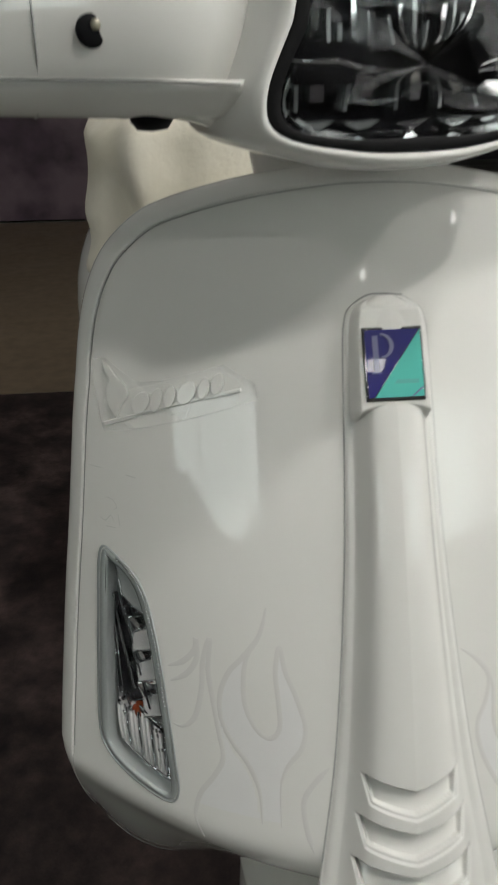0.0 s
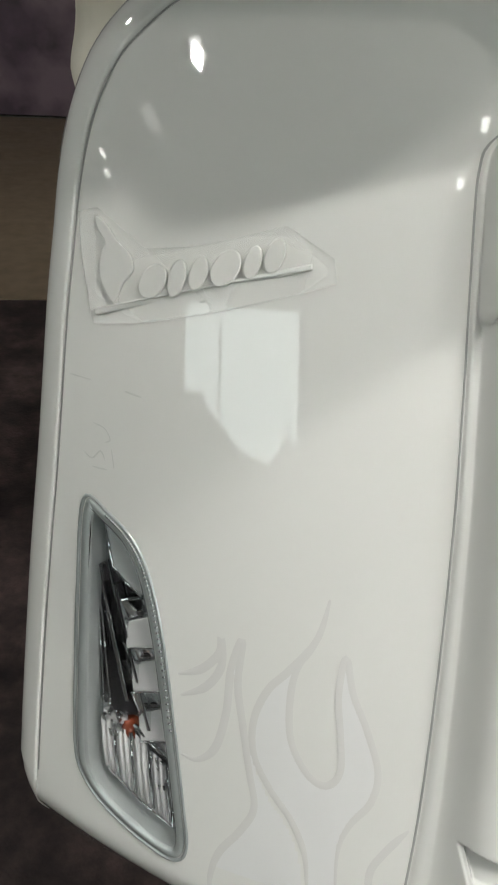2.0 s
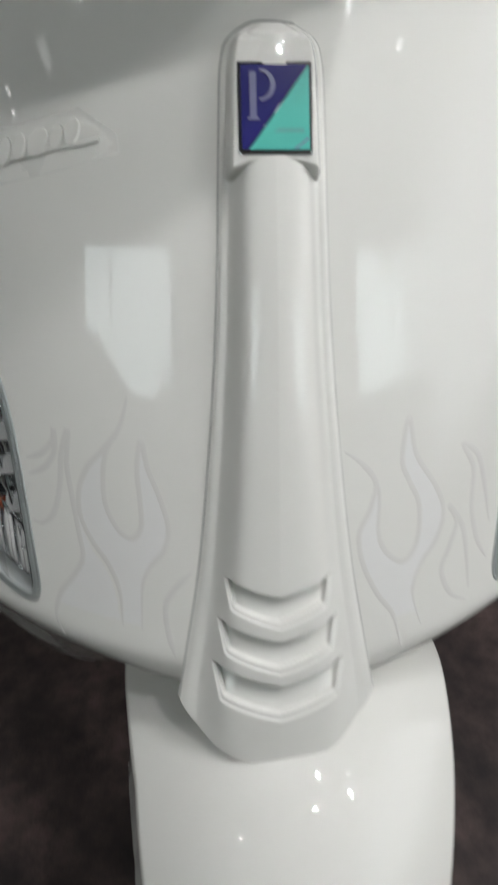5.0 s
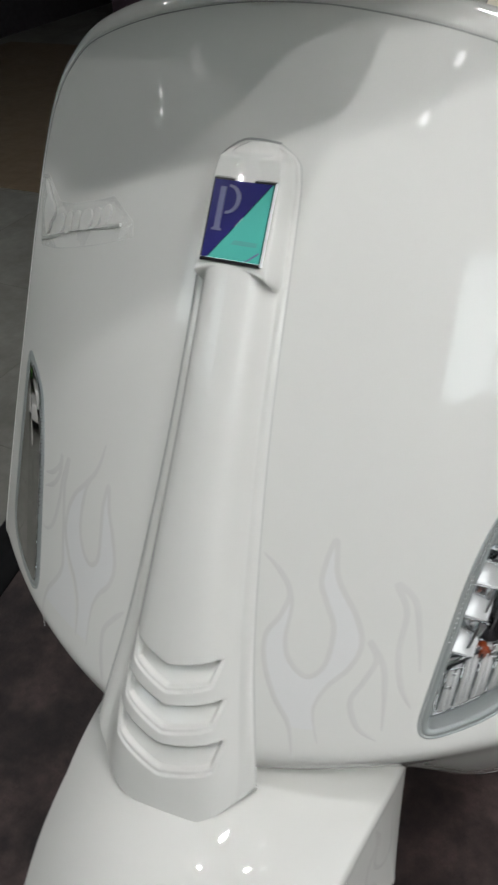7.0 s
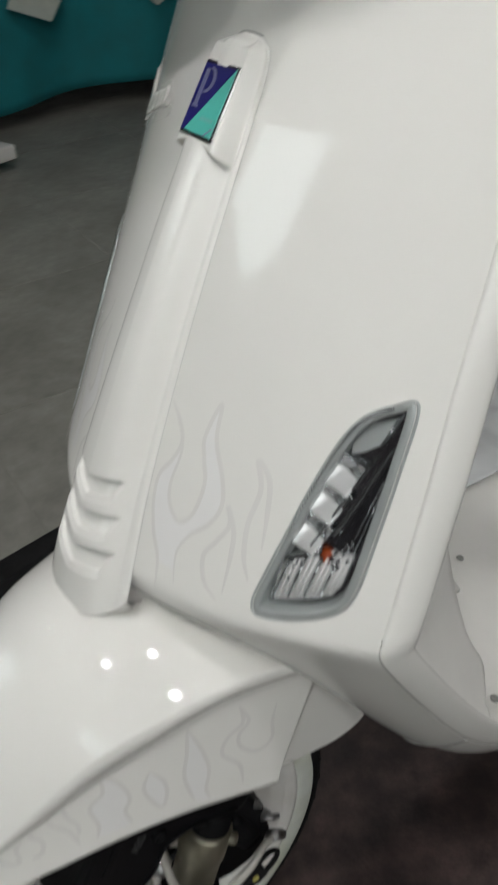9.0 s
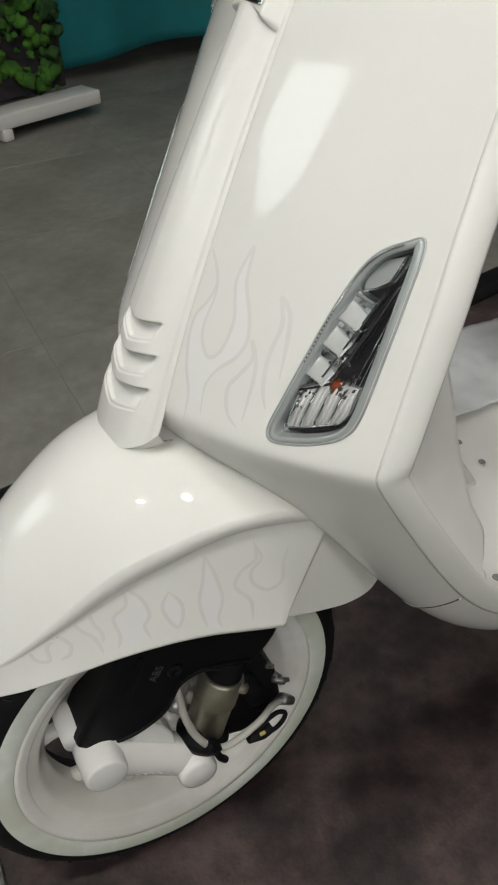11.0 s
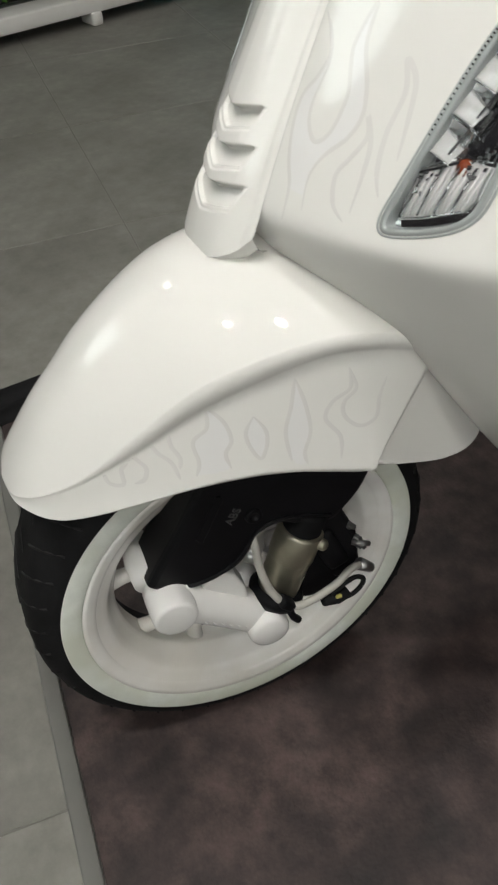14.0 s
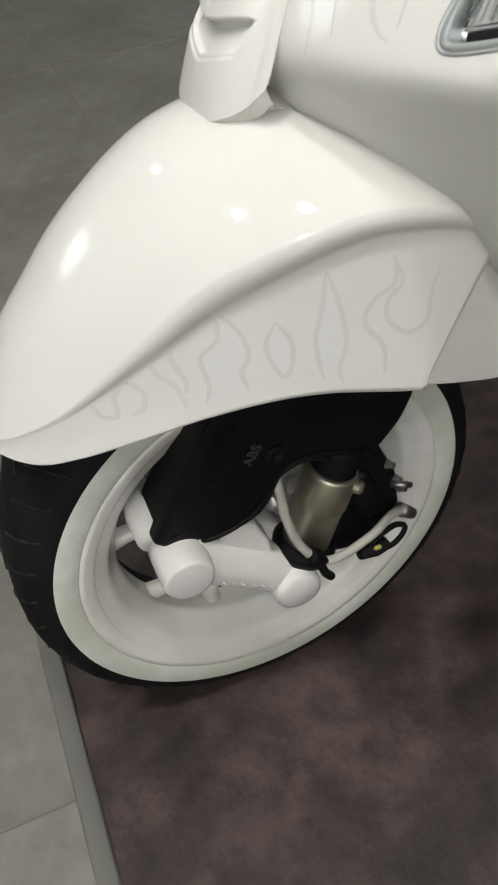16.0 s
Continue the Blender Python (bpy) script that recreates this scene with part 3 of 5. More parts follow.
FL_A = [(-0.085, 0.797), (-0.091, 0.779), (-0.102, 0.765), (-0.111, 0.755), (-0.117, 0.741), (-0.117, 0.726), (-0.110, 0.713), (-0.101, 0.702), (-0.095, 0.688), (-0.094, 0.668)]
FL_B = [(-0.085, 0.797), (-0.089, 0.782), (-0.099, 0.766), (-0.102, 0.750), (-0.101, 0.735), (-0.094, 0.723), (-0.086, 0.720), (-0.080, 0.727), (-0.080, 0.742), (-0.081, 0.759), (-0.078, 0.774),
        (-0.075, 0.760), (-0.069, 0.746), (-0.064, 0.729), (-0.067, 0.716), (-0.076, 0.705), (-0.081, 0.692), (-0.082, 0.668)]
FL_C = [(-0.150, 0.751), (-0.140, 0.756), (-0.132, 0.765), (-0.131, 0.772), (-0.131, 0.760), (-0.138, 0.749), (-0.149, 0.742)]
FL_D = [(-0.149, 0.716), (-0.142, 0.716), (-0.134, 0.724), (-0.129, 0.741), (-0.127, 0.759), (-0.122, 0.773), (-0.124, 0.755), (-0.122, 0.738), (-0.119, 0.718), (-0.117, 0.703), (-0.123, 0.691), (-0.133, 0.677), (-0.137, 0.662), (-0.132, 0.651)]
FL_E = [(-0.050, 0.706), (-0.060, 0.696), (-0.067, 0.685), (-0.066, 0.668), (-0.062, 0.655)]
decal([FL_A, FL_B, FL_C, FL_D, FL_E], shield_at, leg_shield, foot=0.670, fills=[FL_A + FL_B[:10:-1] + FL_B[10:1:-1], FL_D[4:] + [(-0.098, 0.655), (-0.098, 0.69), (-0.112, 0.712), (-0.119, 0.73)]])
FR_A = [(0.041, 0.770), (0.052, 0.762), (0.061, 0.750), (0.058, 0.736), (0.051, 0.723), (0.0535, 0.706), (0.063, 0.687), (0.074, 0.672), (0.080, 0.651)]
FR_B = [(0.052, 0.762), (0.063, 0.747), (0.063, 0.723), (0.068, 0.710), (0.080, 0.702), (0.089, 0.711), (0.090, 0.732), (0.083, 0.747), (0.078, 0.760), (0.082, 0.782), (0.087, 0.761), (0.101, 0.740),
        (0.107, 0.724), (0.103, 0.710), (0.092, 0.697), (0.087, 0.682), (0.093, 0.662)]
FR_D = [(0.126, 0.665), (0.114, 0.673), (0.107, 0.689), (0.112, 0.701), (0.117, 0.715), (0.111, 0.726), (0.121, 0.712), (0.125, 0.695), (0.128, 0.671)]
FR_E = [(0.141, 0.685), (0.133, 0.699), (0.128, 0.720), (0.128, 0.743), (0.120, 0.759), (0.131, 0.750), (0.137, 0.731), (0.142, 0.707)]
decal([FR_A, FR_B, FR_D, FR_E], shield_at, leg_shield, foot=0.670, fills=[FR_A[3:] + FR_B[:9:-1] + FR_B[9:0:-1]])

# ---- turn signals ----
def turn_signal(sign):
    def at(x, z, lift):
        p = shield_at(x, z, lift)
        return Vector((sign * p.x, p.y, p.z))

    rings = [(-0.0012, -0.001), (-0.0005, 0.0007), (0.0003, 0.0009), (0.0008, -0.0003), (0.0014, 0.0008), (0.0028, 0.0009), (0.0044, 0.0006), (0.0049, -0.0004), (0.0054, -0.006), (0.0060, -0.011)]
    loops = [(inset(o), d) for o, d in rings]

    def ring(u, v):
        pts, d = loops[round(v * (len(loops) - 1))]
        x, z = pts[round(u * len(pts)) % len(pts)]
        return at(x, z, d)

    def plate(name, poly, d0, d1, mat, label=""):
        return part(name, prism(poly, at, d0, d1, 0.0004), mat, body, label, smooth=False)

    body = part("turn_signal", grid(len(ind_line), 8, lambda u, v: ring(u, v * 7 / 9), wrap_u=True), BEZEL, scooter, "clear-lensed front indicator with grey surround")
    part("inner_wall", grid(len(ind_line), 3, lambda u, v: ring(u, (7 + v * 2) / 9), wrap_u=True), BEZEL, body, "grey inner wall")
    part("housing", prism(inset(0.0058), at, -0.0125, -0.0108), MIRROR, body, "mirror backing", smooth=False)
    # three scooped mirror cells: dark hood, floor whitened to stand for reflected ceiling light
    for cx, cz in ((0.1685, 0.7615), (0.1660, 0.7430), (0.1632, 0.7215)):
        def cell(s, q, cx=cx, cz=cz):
            z = cz + 0.0125 - 0.0195 * q - 0.0030 * s
            x = cx + 0.0084 * s + 0.28 * (0.0125 - 0.0195 * q)
            split = 0.42 + 0.10 * s
            d = -0.0055 - 0.0040 * q / split if q < split else -0.0095 + 0.0070 * ((q - split) / (1 - split)) ** 0.8
            return at(x, z, -0.001 + d * (1 - 0.30 * s * s))

        part("hood", grid(13, 8, lambda u, v: cell(2 * u - 1, v * (0.42 + 0.10 * (2 * u - 1)))), MIRROR, body, "mirror hood", thick=0.0006)
        part("reflector_cup", grid(13, 10, lambda u, v: cell(2 * u - 1, 0.425 + 0.10 * (2 * u - 1) + v * (0.575 - 0.10 * (2 * u - 1)))), CUP_SHINE, body, "mirror scoop whitened for its reflected light", thick=0.0006)
        part("lip", sweep([cell(-1, 1), cell(-0.5, 1), cell(0, 1), cell(0.5, 1), cell(1, 1)], 0.0006, 6), CHROME, body)
        part("led_chip", lathe([(0.0001, 0.0010), (0.0015, 0.0008), (0.0019, 0.0)], cell(0.15, 0.36), (0.2 * sign, -1, -0.2), 14), SMOKE_DARK, body, "small round light chip")
    # leaf-shaped upper pocket with a bright lower edge
    leaf = [(0.1842, 0.8025), (0.1828, 0.7930), (0.1812, 0.7850), (0.1750, 0.7800), (0.1682, 0.7768), (0.1668, 0.7830), (0.1690, 0.7900), (0.1735, 0.7975)]
    plate("upper_pocket", leaf, -0.009, -0.0050, BEZEL, "grey glossy panel")
    part("frame_window", sweep([at(a, b, -0.0046) for a, b in leaf[:5]], 0.0008, 6), CHROME, body)
    plate("cell_border", [(0.1818, 0.7770), (0.1800, 0.7772), (0.1690, 0.7300), (0.1655, 0.7170), (0.1672, 0.7165)], -0.010, -0.0045, MIRROR)
    # tapered blade beside a dark slot
    plate("blade", [(0.1878, 0.7840), (0.1868, 0.7835), (0.1752, 0.7270), (0.1768, 0.7265), (0.1822, 0.7500)], -0.010, -0.0035, CHROME, "tapered bright blade")
    plate("slot", [(0.1915, 0.7800), (0.1890, 0.7790), (0.1790, 0.7280), (0.1795, 0.7170), (0.1912, 0.7180)], -0.0105, -0.0085, LAMP_DARK, "dark slot behind the lens")
    for x0, x1 in ((0.1893, 0.1862), (0.1905, 0.1895)):
        part("slot_line", sweep([at(x0, 0.7640, -0.0078), at((x0 + x1) / 2, 0.7400, -0.0078), at(x1, 0.7170, -0.0078)], 0.0005, 6), CHROME, body)
    # ribbed lower chamber with the bulb
    # backing and most ribs are whitened for lamp glare, every third left mirror
    plate("lower_reflector", [(0.1548, 0.7060), (0.1553, 0.6752), (0.1680, 0.6790), (0.1875, 0.6880), (0.1905, 0.6960), (0.1900, 0.7150), (0.1790, 0.7160), (0.1715, 0.7145)], -0.0105, -0.0075, RIB_GLARE, "lower reflector whitened for lamp glare")
    for k in range(12):
        x = 0.1568 + 0.0028 * k
        z0, z1 = 0.6768 + 0.42 * (x - 0.1555), min(0.7055 + 0.5 * (x - 0.1555), 0.7120)
        part("lens_rib", sweep([at(x, z0, -0.0058), at(x + 0.0008, (z0 + z1) / 2, -0.0050), at(x + 0.0016, z1, -0.0058)], 0.00105, 8), RIB_GLARE if k % 3 else MIRROR, body)
    part("slant_bar", sweep([at(0.1735, 0.7165, -0.0050), at(0.1640, 0.7110, -0.0045), at(0.1548, 0.7065, -0.0050)], 0.0011, 8), CHROME, body)
    part("slant_bar", sweep([at(0.1735, 0.7140, -0.0055), at(0.1640, 0.7085, -0.0050), at(0.1548, 0.7040, -0.0055)], 0.0009, 8), LAMP_DARK, body)
    part("chamber_edge", sweep([at(0.1551, 0.7030, -0.0055), at(0.1557, 0.6765, -0.0055), at(0.1680, 0.6800, -0.0055), at(0.1870, 0.6888, -0.0055)], 0.0008, 6), CHROME, body)
    part("bulb", lathe([(0.0001, 0.0058), (0.0030, 0.0050), (0.0052, 0.0028), (0.0060, 0.0), (0.0056, -0.003)], at(0.1765, 0.7115, -0.0105), (0.2 * sign, -1, 0.1), 20), AMBER, body, "amber bulb")
    part("bulb_socket", sweep([at(0.1765, 0.7190, -0.0100), at(0.1775, 0.7270, -0.0100)], 0.0034, 12), LAMP_DARK, body, "dark bulb socket")
    rf = random.Random(9)
    for k in range(22):
        x, z = rf.uniform(0.1800, 0.1890), rf.uniform(0.7040, 0.7255)
        if k > 13:
            x, z = rf.uniform(0.1560, 0.1660), rf.uniform(0.6900, 0.7050)
        a, h = rf.uniform(0.0007, 0.0013), rf.uniform(0.0009, 0.0019)
        plate("facet", [(x - a, z - h), (x + a, z - h * 0.6), (x + a, z + h), (x - a, z + h * 0.7)], -0.0075, rf.uniform(-0.0046, -0.0035), CHROME if k % 3 else REFLECTOR)
    lens = part("lens", prism(inset(0.0046), at, 0.0003, 0.0009), GLASS, body, "clear plastic lens", smooth=False)
    lens.visible_shadow = False
    for k in range(0, len(ind_line), 1):
        pts = inset(0.0013)
        if 6 <= k <= 30:
            for s in (0.0, 0.5):
                x0, z0 = pts[k]
                x1, z1 = pts[(k + 1) % len(pts)]
                c = at(x0 + (x1 - x0) * s, z0 + (z1 - z0) * s, 0.0014)
                part("bead", lathe([(0.0001, 0.0007), (0.0006, 0.0004), (0.0008, -0.0004)], c, (0, -1, 0.5), 6), CHROME, body, smooth=False)


turn_signal(1)
turn_signal(-1)

# ---- inner side of the shield, footboard, rear body ----
def toe_wall(x, z):
    return 0.245 - 0.060 * (x / 0.178) ** 2 - 0.35 * (z - 0.526)


def inner_panel(u, v):
    x = (2 * u - 1) * 0.085
    z = 0.40 + 0.07 * v
    roll = max(0.0, (v - 0.85) / 0.15) ** 2
    return Vector((x, toe_wall(x, z) + 0.05 * roll, z - 0.012 * roll))


inner = part("knee_panel", grid(41, 41, inner_panel), PAINT_SATIN, scooter, "white inner leg panel with screw holes", thick=0.004)
part("steering_column", sweep([(0, 0.20, 0.58), (0, 0.21, 0.80), (0, 0.235, 1.04)], lambda k: 0.045, 24), PAINT_SATIN, scooter)


def pocket(sign):
    far = catmull([(0.185, 0.128, 0.79), (0.177, 0.150, 0.73), (0.175, 0.160, 0.697), (0.175, 0.170, 0.661), (0.178, 0.182, 0.608), (0.185, 0.195, 0.556), (0.192, 0.209, 0.522), (0.203, 0.203, 0.508), (0.214, 0.196, 0.498)], 8)
    near = []
    for k in range(len(far)):
        z = 0.80 - 0.315 * k / (len(far) - 1)
        if z > 0.668:
            w = lerp_table(HALF_WIDTH, z)
            near.append(Vector((w + 0.004, shield_y(w, z) + 0.0205, z)))
        else:
            i = min(range(len(edge_line)), key=lambda j: abs(edge_line[j].z - (z - 0.006)))
            near.append(edge_line[i] + Vector((0.004, 0.017, 0.008)))

    def f(u, v):
        i = round(v * (len(far) - 1))
        p = near[i].lerp(far[i], u) + Vector((-0.006, 0.004, 0)) * math.sin(math.pi * u)
        return Vector((sign * p.x, p.y, p.z))

    part("side_pocket", grid(13, len(far), f), PAINT_SATIN, scooter, thick=0.002)

    def g(u, v):  # upper inner wall behind the rim
        z = 0.78 + 0.22 * v
        w = lerp_table(HALF_WIDTH, z)
        a = Vector((w - 0.008, shield_y(w, z) + 0.021, z))
        b = Vector((w - 0.035, shield_y(w, z) + 0.030, z))
        p = a.lerp(b, u)
        return Vector((sign * p.x, p.y, p.z))

    part("rear_flange", grid(7, 21, g), PAINT_SATIN, scooter, thick=0.002)


pocket(1)
pocket(-1)


def footboard(u, v):
    x = (2 * u - 1) * 0.222
    y = toe_wall(x, 0.42) - 0.012 + (0.82 - toe_wall(x, 0.42)) * v ** 1.3
    k = abs(2 * u - 1)
    side = lerp_table([(0.17, 0.500), (0.20, 0.466), (0.232, 0.438), (0.31, 0.400), (0.44, 0.377), (0.82, 0.373)], y)
    z = 0.418 + (side - 0.418) * k ** 6
    return Vector((x, y, z))


part("footboard", grid(81, 31, footboard), PAINT_SATIN, scooter, "ribbed white footboard", thick=0.004)
part("belly_panel", box((0.36, 0.42, 0.006), (0, 0.61, 0.312), 0.002, 1), BLACK_PLASTIC, scooter, smooth=False)
for x, y, z in ((-0.015, 0.362, 0.4195), (0.028, 0.362, 0.4195), (0.184, 0.250, 0.4300)):
    part("screw_hole", lathe([(0.0001, 0.0), (0.0028, 0.0004), (0.0036, 0.0012), (0.0044, 0.0)], (x, y, z + 0.001), (0.1, 0.1, 1), 16), SEAM, scooter, "dark screw hole")


def rear_body(u, v):
    a = 2 * math.pi * u
    c, s = math.cos(a), math.sin(a)
    k = math.sin(math.pi * min(1, 0.12 + 0.78 * v)) ** 0.6
    hw, hh = 0.282 * k, 0.24 * k
    return Vector((hw * math.copysign(abs(c) ** 0.7, c), 0.72 + 0.95 * v, 0.62 + hh * math.copysign(abs(s) ** 0.75, s)))


part("rear_body", grid(48, 25, rear_body, wrap_u=True), PAINT, scooter, "rounded white rear bodywork")
part("seat_post", box((0.20, 0.16, 0.35), (0, 0.76, 0.55), 0.04, 3), PAINT_SATIN, scooter)
rear_wheel = part("rear_wheel", lathe([(0.08, -0.05), (0.20, -0.052), (0.222, -0.035), (0.228, 0), (0.222, 0.035), (0.20, 0.052), (0.08, 0.05)], (0, 1.30, 0.229), (1, 0, 0), 48), BLACK_RUBBER, scooter)

# ---- front fender ----
FX = 0.008  # the fork stands turned a little
SHIFT = [(-0.262, -0.001), (-0.15, 0.0), (-0.05, 0.0065), (0.10, 0.0075)]
CROWN = [(-0.262, 0.427), (-0.254, 0.440), (-0.245, 0.454), (-0.220, 0.489), (-0.194, 0.518), (-0.171, 0.543), (-0.142, 0.567), (-0.113, 0.587), (-0.087, 0.600), (-0.061, 0.607), (-0.02, 0.611), (0.03, 0.606), (0.10, 0.585)]
WIDTH = [(-0.262, 0.004), (-0.259, 0.024), (-0.252, 0.041), (-0.235, 0.059), (-0.20, 0.077), (-0.15, 0.093), (-0.10, 0.106), (-0.05, 0.117), (0.0, 0.124), (0.04, 0.128), (0.10, 0.128)]
CREASE = [(-0.262, 0.426), (-0.252, 0.432), (-0.235, 0.440), (-0.20, 0.457), (-0.144, 0.492), (-0.10, 0.520), (-0.055, 0.540), (-0.02, 0.551), (0.01, 0.555), (0.045, 0.550), (0.10, 0.531)]
HEM = [(-0.262, 0.425), (-0.25, 0.4245), (-0.225, 0.4215), (-0.20, 0.427), (-0.155, 0.439), (-0.11, 0.450), (-0.065, 0.455), (-0.03, 0.452), (0.0, 0.444), (0.04, 0.434), (0.10, 0.434)]


def fender_half(y):
    return smooth_table(WIDTH, y) - lerp_table(SHIFT, y) * min(1.0, smooth_table(WIDTH, y) / 0.05), smooth_table(CROWN, y), smooth_table(CREASE, y), smooth_table(HEM, y)


def valley(y, w):
    """Half width where the skirt begins, under the domed top."""
    return w - min(0.005, 0.06 * w) - 0.0035 * max(0.0, min(1.0, (y + 0.20) / 0.12))


def skirt_at(y, z, lift, sign=1):
    w, top, mid, low = fender_half(y)
    k = max(0.0, min(1.0, (mid - z) / max(0.004, mid - low)))
    x = valley(y, w) * (1 - k) + (w + min(0.004, 0.05 * w)) * k - 0.001 * math.sin(math.pi * k) + lift
    return Vector((FX + lerp_table(SHIFT, y) + sign * x, y, z))


def fender_place(u, v):
    y = -0.262 + 0.362 * (v ** 1.5)
    w, top, mid, low = fender_half(y)
    k = 2 * u - 1
    s = 1 if k >= 0 else -1
    k = abs(k)
    fade = max(0.0, min(1.0, (y + 0.235) / 0.15))
    fade = fade * fade * (3 - 2 * fade)  # the edge dies away towards the nose
    edge = w - min(0.005, 0.06 * w)
    ridge = mid + (0.06 + 0.29 * fade) * (top - mid)
    if k < 0.5:  # gently domed top
        x = edge * math.sin(k / 0.5 * math.pi / 2) ** 0.95
        z = ridge + (top - ridge) * (1 - (x / edge) ** (2.3 - 0.2 * fade))
    elif k < 0.68:  # rounded edge rolling into the valley above the skirt
        q = (k - 0.5) / 0.18
        drop = ridge - mid
        pts = ((edge, ridge), (edge + 0.005 * fade, ridge - 0.35 * drop), (edge + 0.0005 * fade, mid + 0.25 * drop), (valley(y, w), mid))
        c = ((1 - q) ** 3, 3 * q * (1 - q) ** 2, 3 * q * q * (1 - q), q ** 3)
        x, z = (sum(a * p[i] for a, p in zip(c, pts)) for i in (0, 1))
    else:
        z = mid + (low - mid) * (k - 0.68) / 0.32
        x = skirt_at(y, z, 0.0).x - FX - lerp_table(SHIFT, y)
    yy = y
    if y > 0.035:  # rear edge leans back towards the top
        yy = 0.035 + (y - 0.035) * max(0.08, min(1.0, (z - 0.430) / 0.11))
    return Vector((FX + lerp_table(SHIFT, y) + s * x, yy, z))


fender_rows = []
for j in range(91):
    row = [fender_place(i / 180, j / 90) for i in range(181)]
    for _ in range(4):  # soften the ridge above the skirt
        row = row[:1] + [(a + 2 * b + c) / 4 for a, b, c in zip(row, row[1:], row[2:])] + row[-1:]
    fender_rows.append(row)
fender = part("front_fender", grid(181, 91, lambda u, v: fender_rows[round(v * 90)][round(u * 180)]), PAINT, scooter, "rounded white front mudguard with flame decals", thick=0.003)


FLAP = [(0.020, 0.540), (0.020, 0.440), (0.052, 0.418), (0.096, 0.400), (0.125, 0.391), (0.152, 0.392), (0.165, 0.408), (0.158, 0.430), (0.136, 0.466), (0.094, 0.520), (0.062, 0.545)]
flap_line = [(p.x, p.y) for p in catmull([(a, b, 0) for a, b in FLAP], 5, closed=True)]
rear_flap = part("rear_flap", prism(flap_line, lambda a, b, d: Vector((FX + d - 0.10 * max(0.0, a - 0.05), a, b)), 0.108, 0.114, 0.002), PAINT, fender, "plain inner rear part of the mudguard", smooth=False)
part("rear_flap", prism(flap_line, lambda a, b, d: Vector((FX - d + 0.10 * max(0.0, a - 0.05), a, b)), 0.093, 0.099, 0.002), PAINT, fender, smooth=False)


def flap_back(u, v):
    k = 1 - 2 * u
    y, z = lerp_table([(0, 0.030), (0.4, 0.100), (0.75, 0.146), (1, 0.158)], v), lerp_table([(0, 0.552), (0.4, 0.522), (0.75, 0.462), (1, 0.400)], v)
    return Vector((FX + 0.0075 + k * (0.1025 - 0.10 * max(0.0, y - 0.05)), y + 0.012 * (1 - k ** 4), z + 0.014 * (1 - k ** 4)))


part("flap_back", grid(21, 21, flap_back), PAINT, fender, thick=0.003)
SKIRT_FLAMES = [
    [(-0.181, 0.485), (-0.178, 0.468), (-0.167, 0.466), (-0.166, 0.480), (-0.160, 0.486)],
    [(-0.160, 0.498), (-0.152, 0.488), (-0.147, 0.480), (-0.150, 0.470), (-0.158, 0.466)],
    [(-0.141, 0.506), (-0.136, 0.494), (-0.127, 0.484), (-0.123, 0.468)],
    [(-0.126, 0.514), (-0.125, 0.500), (-0.120, 0.488), (-0.1215, 0.478)],
    [(-0.095, 0.533), (-0.096, 0.514), (-0.108, 0.502), (-0.106, 0.482), (-0.110, 0.470)],
    [(-0.095, 0.533), (-0.083, 0.518), (-0.079, 0.500), (-0.085, 0.488), (-0.082, 0.474)],
    [(-0.060, 0.520), (-0.067, 0.506), (-0.065, 0.492), (-0.058, 0.480), (-0.052, 0.492), (-0.052, 0.506), (-0.060, 0.520)],
    [(-0.026, 0.549), (-0.030, 0.524), (-0.036, 0.500), (-0.033, 0.472)],
    [(-0.026, 0.549), (-0.019, 0.524), (-0.016, 0.498), (-0.022, 0.478), (-0.020, 0.466)],
    [(0.017, 0.550), (0.018, 0.531), (0.003, 0.521), (-0.003, 0.506), (0.009, 0.486), (0.009, 0.464)],
    [(0.017, 0.550), (0.023, 0.530), (0.013, 0.519), (0.013, 0.505), (0.026, 0.492), (0.040, 0.497), (0.043, 0.516), (0.049, 0.533)],
]
SKIRT_FILLS = [SKIRT_FLAMES[4] + SKIRT_FLAMES[5][:0:-1], SKIRT_FLAMES[7] + SKIRT_FLAMES[8][:0:-1], SKIRT_FLAMES[6][:-1]]


def skirt_decal(a, b, lift, sign=1):
    """Flames keep their share of the skirt's height."""
    mid, low = smooth_table(CREASE, a), smooth_table(HEM, a)
    return skirt_at(a, max(low + 0.001, min(mid - 0.002, b - 0.008)), lift + 0.0003, sign)


decal(SKIRT_FLAMES, skirt_decal, fender, line=0.0036, fills=SKIRT_FILLS)
decal(SKIRT_FLAMES, lambda a, b, l: skirt_decal(a, b, l, -1), fender, line=0.0036)

# ---- front wheel ----
WC = Vector((0.004, -0.060, 0.2285))
WN = Vector((1, 0.055, 0.03)).normalized()
front_wheel = part("front_wheel", lathe([(0.150, 0.030), (0.160, 0.040), (0.1640, 0.0475), (0.1680, 0.0500), (0.1740, 0.0518), (0.1785, 0.0530), (0.1795, 0.0505)], WC, WN, 96), RIM_PAINT, scooter, "white spoked wheel with a whitewall tyre")
part("whitewall", lathe([(0.1785, 0.0500), (0.1790, 0.0520), (0.1805, 0.0532), (0.186, 0.0542), (0.192, 0.0545), (0.199, 0.0538), (0.2008, 0.0532)], WC, WN, 128), WHITEWALL, front_wheel, "slightly grubby white tyre sidewall")
tread = [(0.2008, 0.0532), (0.2055, 0.0527), (0.2125, 0.0502), (0.2205, 0.0432), (0.2262, 0.031), (0.2282, 0.015), (0.2285, 0.0)]
